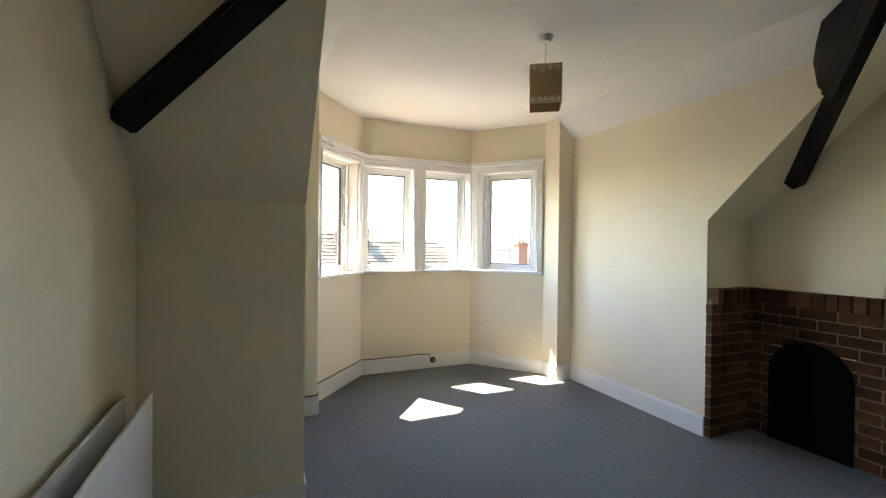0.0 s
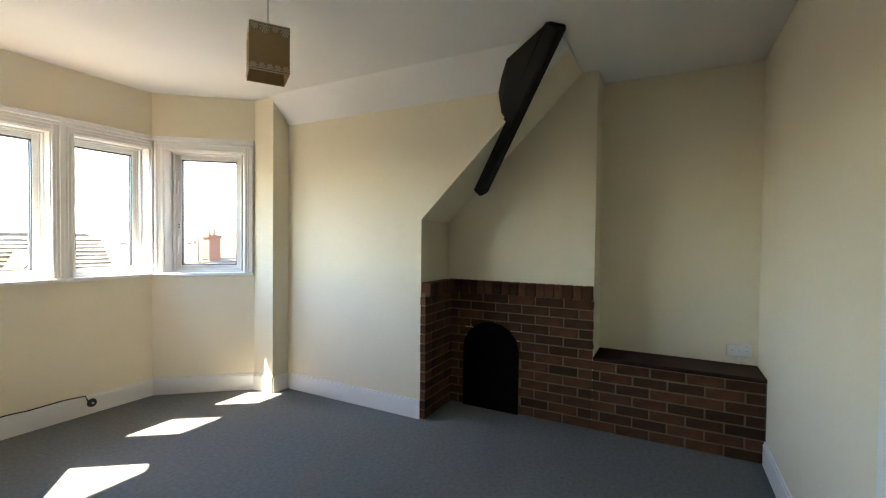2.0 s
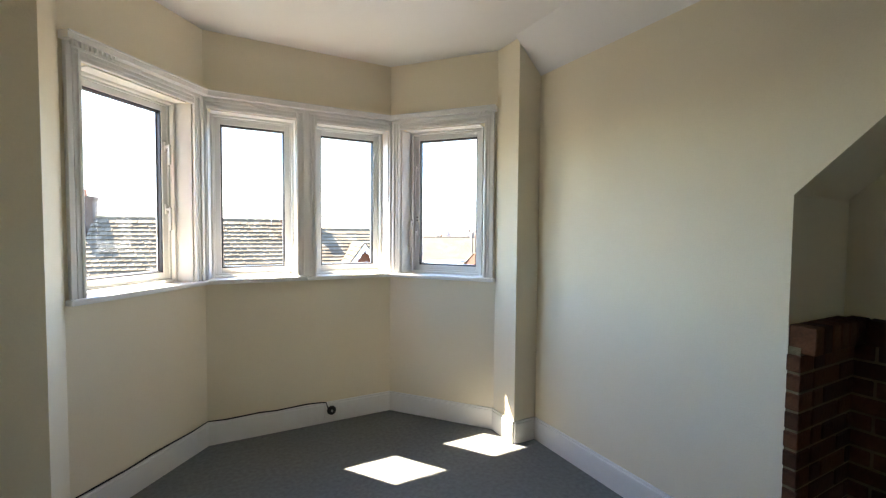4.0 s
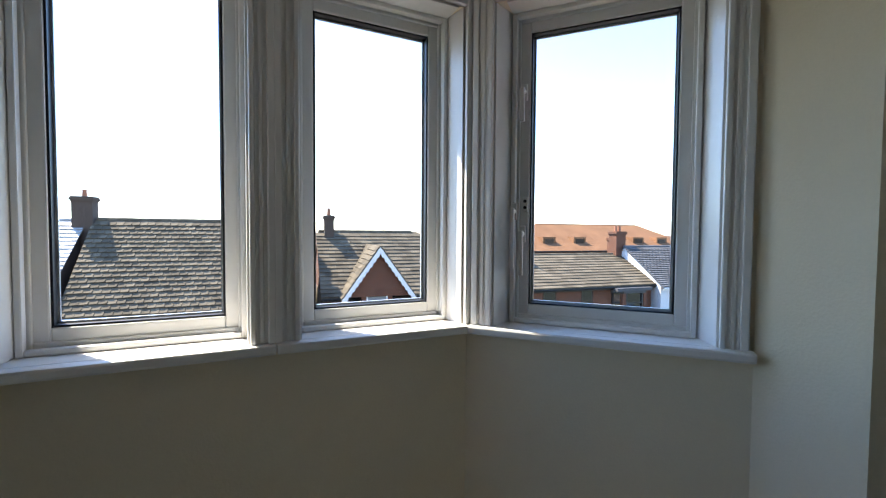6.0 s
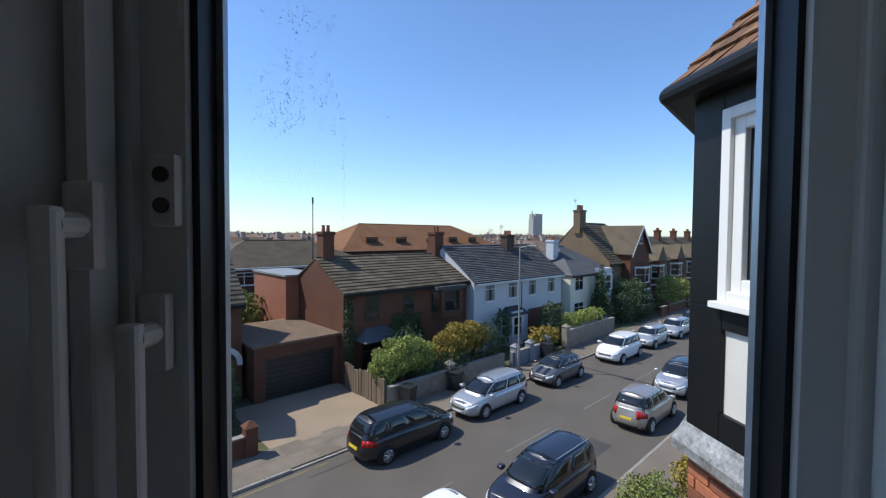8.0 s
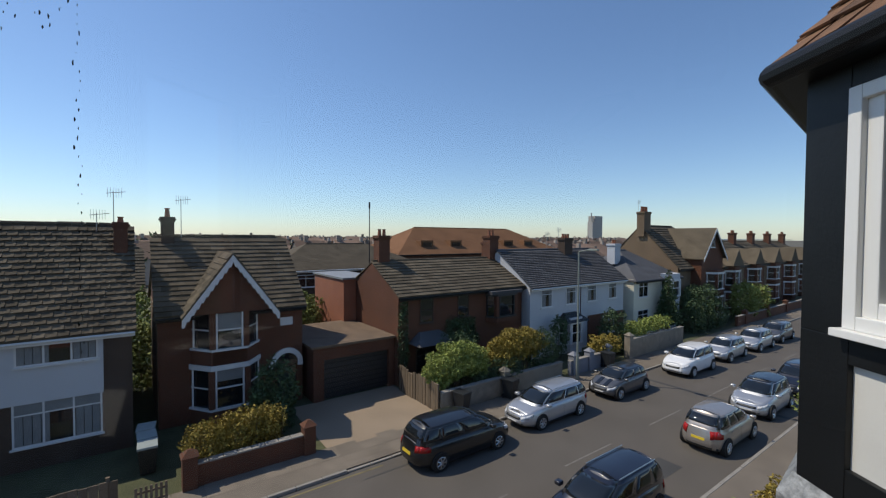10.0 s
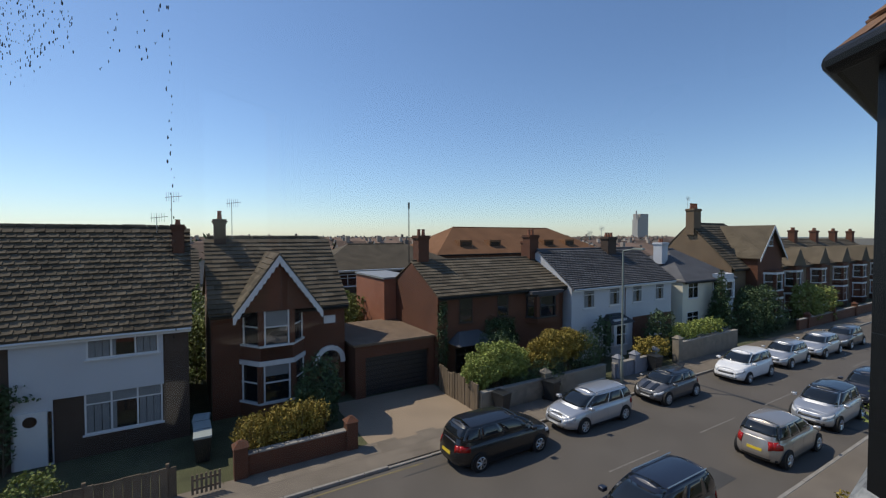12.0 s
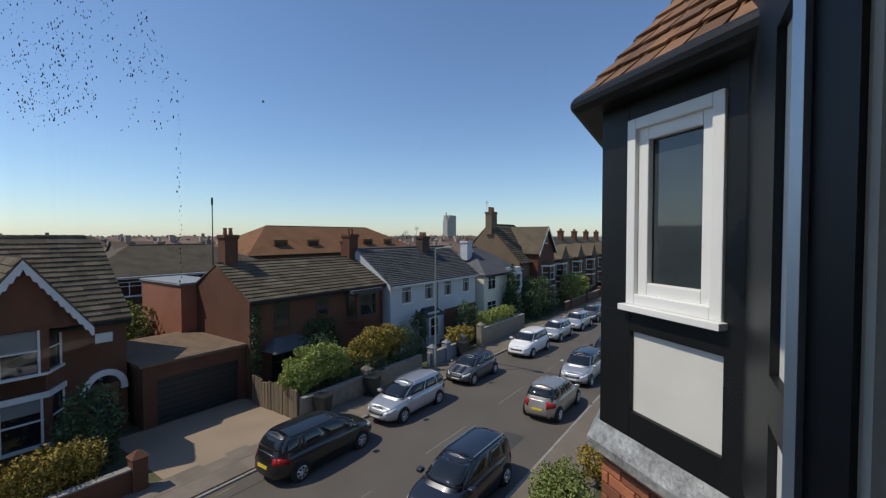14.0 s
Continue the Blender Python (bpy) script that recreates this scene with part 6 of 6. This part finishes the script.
bmesh.ops.transform(bm, matrix=FM, verts=bm.verts)
part("sash", bm, M_UPVC, nw)
nbox("pane", (W0 + 0.125, W1 - 0.125, -0.028, -0.022, WZ0 + 0.125, WZ1 - 0.125), M_DIMROOM, nw, bevel=0)
bm = B()
ring(bm, W0 + 0.128, W1 - 0.128, WZ0 + 0.128, WZ1 - 0.128, 0.008, -0.023, -0.017)
bmesh.ops.transform(bm, matrix=FM, verts=bm.verts)
part("gasket", bm, M_SEAL, nw)
nbox("sill", (W0 - 0.02, W1 + 0.02, 0.0, 0.085, WZ0 - 0.035, WZ0), M_UPVC, nw)
# front facet and far facet
R0 = FB
R1 = R0 + Vector((1.35, 0, 0))
R2 = R1 + Vector((0.68, -0.62, 0))
bm = B()
q = [R0, R1, R2, Vector((R2.x, 3.2, 0)), Vector((FA.x + .3, 3.2, 0)), R0 - FN * .25]
prism(bm, [(p.x, p.y, 0.335) for p in q], [(p.x, p.y, 2.4) for p in q])
part("front_facets", bm, M_BLKPAINT, nb)
# brick base, lead flashing
q = [FA + FN * .0 - FD * .15, FB + Vector((-.0, .0, 0)), R1, R2, Vector((R2.x, 3.2, 0)), Vector((FA.x, 3.2, 0))]
bm = B()
prism(bm, [(p.x, p.y, GZ) for p in q], [(p.x, p.y, 0.185) for p in q])
nbase = part("brick_base", bm, M_BRK_ORG, nb, "orange red brick base")
bm = B()
g = [FA + FN * .09 - FD * .2, FB + FN * .09 + FD * .05, R1 + Vector((.05, .1, 0)), R2 + Vector((.1, .05, 0)), Vector((R2.x, 3.2, 0)), Vector((FA.x, 3.2, 0))]
prism(bm, [(p.x, p.y, 0.18) for p in g], [(p.x, p.y, 0.235) for p in g])
h = [FA + FN * .03 - FD * .2, FB + FN * .03 + FD * .02, R1 + Vector((.02, .03, 0)), R2 + Vector((.03, .02, 0)), Vector((R2.x, 3.2, 0)), Vector((FA.x, 3.2, 0))]
prism(bm, [(p.x, p.y, 0.235) for p in g], [(p.x, p.y, 0.35) for p in h])
part("lead_flashing", bm, M_LEAD, nb, "weathered grey lead flashing")
# eaves, gutter and hipped clay tile roof
bm = B()
o = [FA + FN * .17 - FD * .05, FB + FN * .17 + FD * .05, R1 + Vector((.1, .17, 0)), R2 + Vector((.3, .1, 0)), Vector((R2.x + .2, 3.2, 0)), Vector((FA.x + .35, 3.2, 0))]
prism(bm, [(p.x, p.y, 2.295) for p in o], [(p.x, p.y, 2.355) for p in o])
part("soffit", bm, M_BLKPAINT, nb)
bm = B()
for a, b in zip(o[:3], o[1:4]):
    cyl(bm, (a.x, a.y, 2.345), (b.x, b.y, 2.345), 0.055, n=12)
part("gutter", bm, M_BLKPAINT, nb, "black round gutter")
apex = Vector(((FA.x + R2.x) / 2 + 0.25, 3.25, 4.15))
bm = B()
ro = [(p.x, p.y, 2.375) for p in o]
prism(bm, ro, [(apex.x + (x - apex.x) * .04, apex.y + (y - apex.y) * .04, apex.z) for x, y, z in ro])
nroof = part("roof", bm, M_TILE_OR, nb)
for (a, b), nm in (((o[0], o[1]), "a"), ((o[1], o[2]), "b")):
    a3, b3 = Vector((a.x, a.y, 2.375)), Vector((b.x, b.y, 2.375))
    L_ = (b3 - a3).length
    mid = (a3 + b3) / 2
    up = apex - mid
    n_rows = 14
    for r in range(n_rows):
        t0, t1 = r / n_rows, (r + 1.25) / n_rows
        pa, pb = a3.lerp(apex, t0), b3.lerp(apex, t0)
        qa, qb = a3.lerp(apex, min(t1, 1)), b3.lerp(apex, min(t1, 1))
        cols = max(1, int((pb - pa).length / 0.17))
        for c in range(cols):
            nn = (pb - pa).cross(qa - pa).normalized()
            if nn.z < 0:
                nn = -nn
            c0, c1 = c / cols, (c + 1) / cols
            w_ = [pa.lerp(pb, c0 + .01) , pa.lerp(pb, c1 - .01), qa.lerp(qb, c1 - .01), qa.lerp(qb, c0 + .01)]
            lift = [0.028 + random.uniform(0, .008), 0.028 + random.uniform(0, .008), 0.006, 0.006]
            bm = B()
            low = [p + nn * (l - .014) for p, l in zip(w_, lift)]
            hi = [p + nn * l for p, l in zip(w_, lift)]
            prism(bm, [low[0], low[1], low[2], low[3]], [hi[0], hi[1], hi[2], hi[3]])
            part("tile", bm, M_TILE_OR, nroof)
# house front between the bays
bm = B()
bx(bm, JX1 + 0.2, FA.x + .2, YF + 0.27, YF + 0.30, 0.45, 2.7)
fr = structure("wall_front_panels", bm, M_RENDER_W, "off white rendered front between the bays")
fw = thing("front_timbers", "black painted half timbering on house front", "timbering", pose(0, 0, 0), kind="structure")
for x0, x1, z0, z1 in ((3.1, 3.25, .45, 2.7), (4.1, 4.78, .45, 2.7), (3.25, 4.1, .45, .62), (3.25, 4.1, .95, 1.1), (3.25, 4.1, 2.15, 2.7)):
    box_part("timber", (x0, x1, YF + 0.30, YF + 0.325, z0, z1), M_BLKPAINT, fw)
# body of the house around the rooms, to close the view from outside
bm = B()
bx(bm, -3.0, XLB - 0.26, -4, 3.84, GZ, 3.2)
bx(bm, XB + 0.31, 8.0, -4, 3.2, GZ, 3.2)
bx(bm, -3.0, 8.0, -4.2, -4.0, GZ, 3.2)
bx(bm, -3.0, 8.0, -4, 3.3, 3.2, 3.4)
structure("wall_house_sides", bm, M_BRK_ORG, "plain brick sides of the house")
# bricks of the neighbouring bay's base, nearest courses
M_BRICK_OR = mat("orange_red_brick", (0.30, 0.105, 0.05), 0.9, vary=0.3, scale=9, fine=70, bump=0.5, random_tint=0.35)
for r in range(22):
    x = -0.1 - (0.112 if r % 2 else 0)
    while x < FL - 0.02:
        a, b = max(x, -0.1), min(x + 0.215, FL)
        if b - a > 0.03:
            p = FM @ Vector(((a + b) / 2, -0.012, 0.14 - r * 0.075))
            ob = brick_piece(nbase, p.x, p.y, p.z, b - a, 0.05, 0.065, M_BRICK_OR)
            ob.rotation_euler = (0, 0, math.atan2(FD.y, FD.x))
        x += 0.225
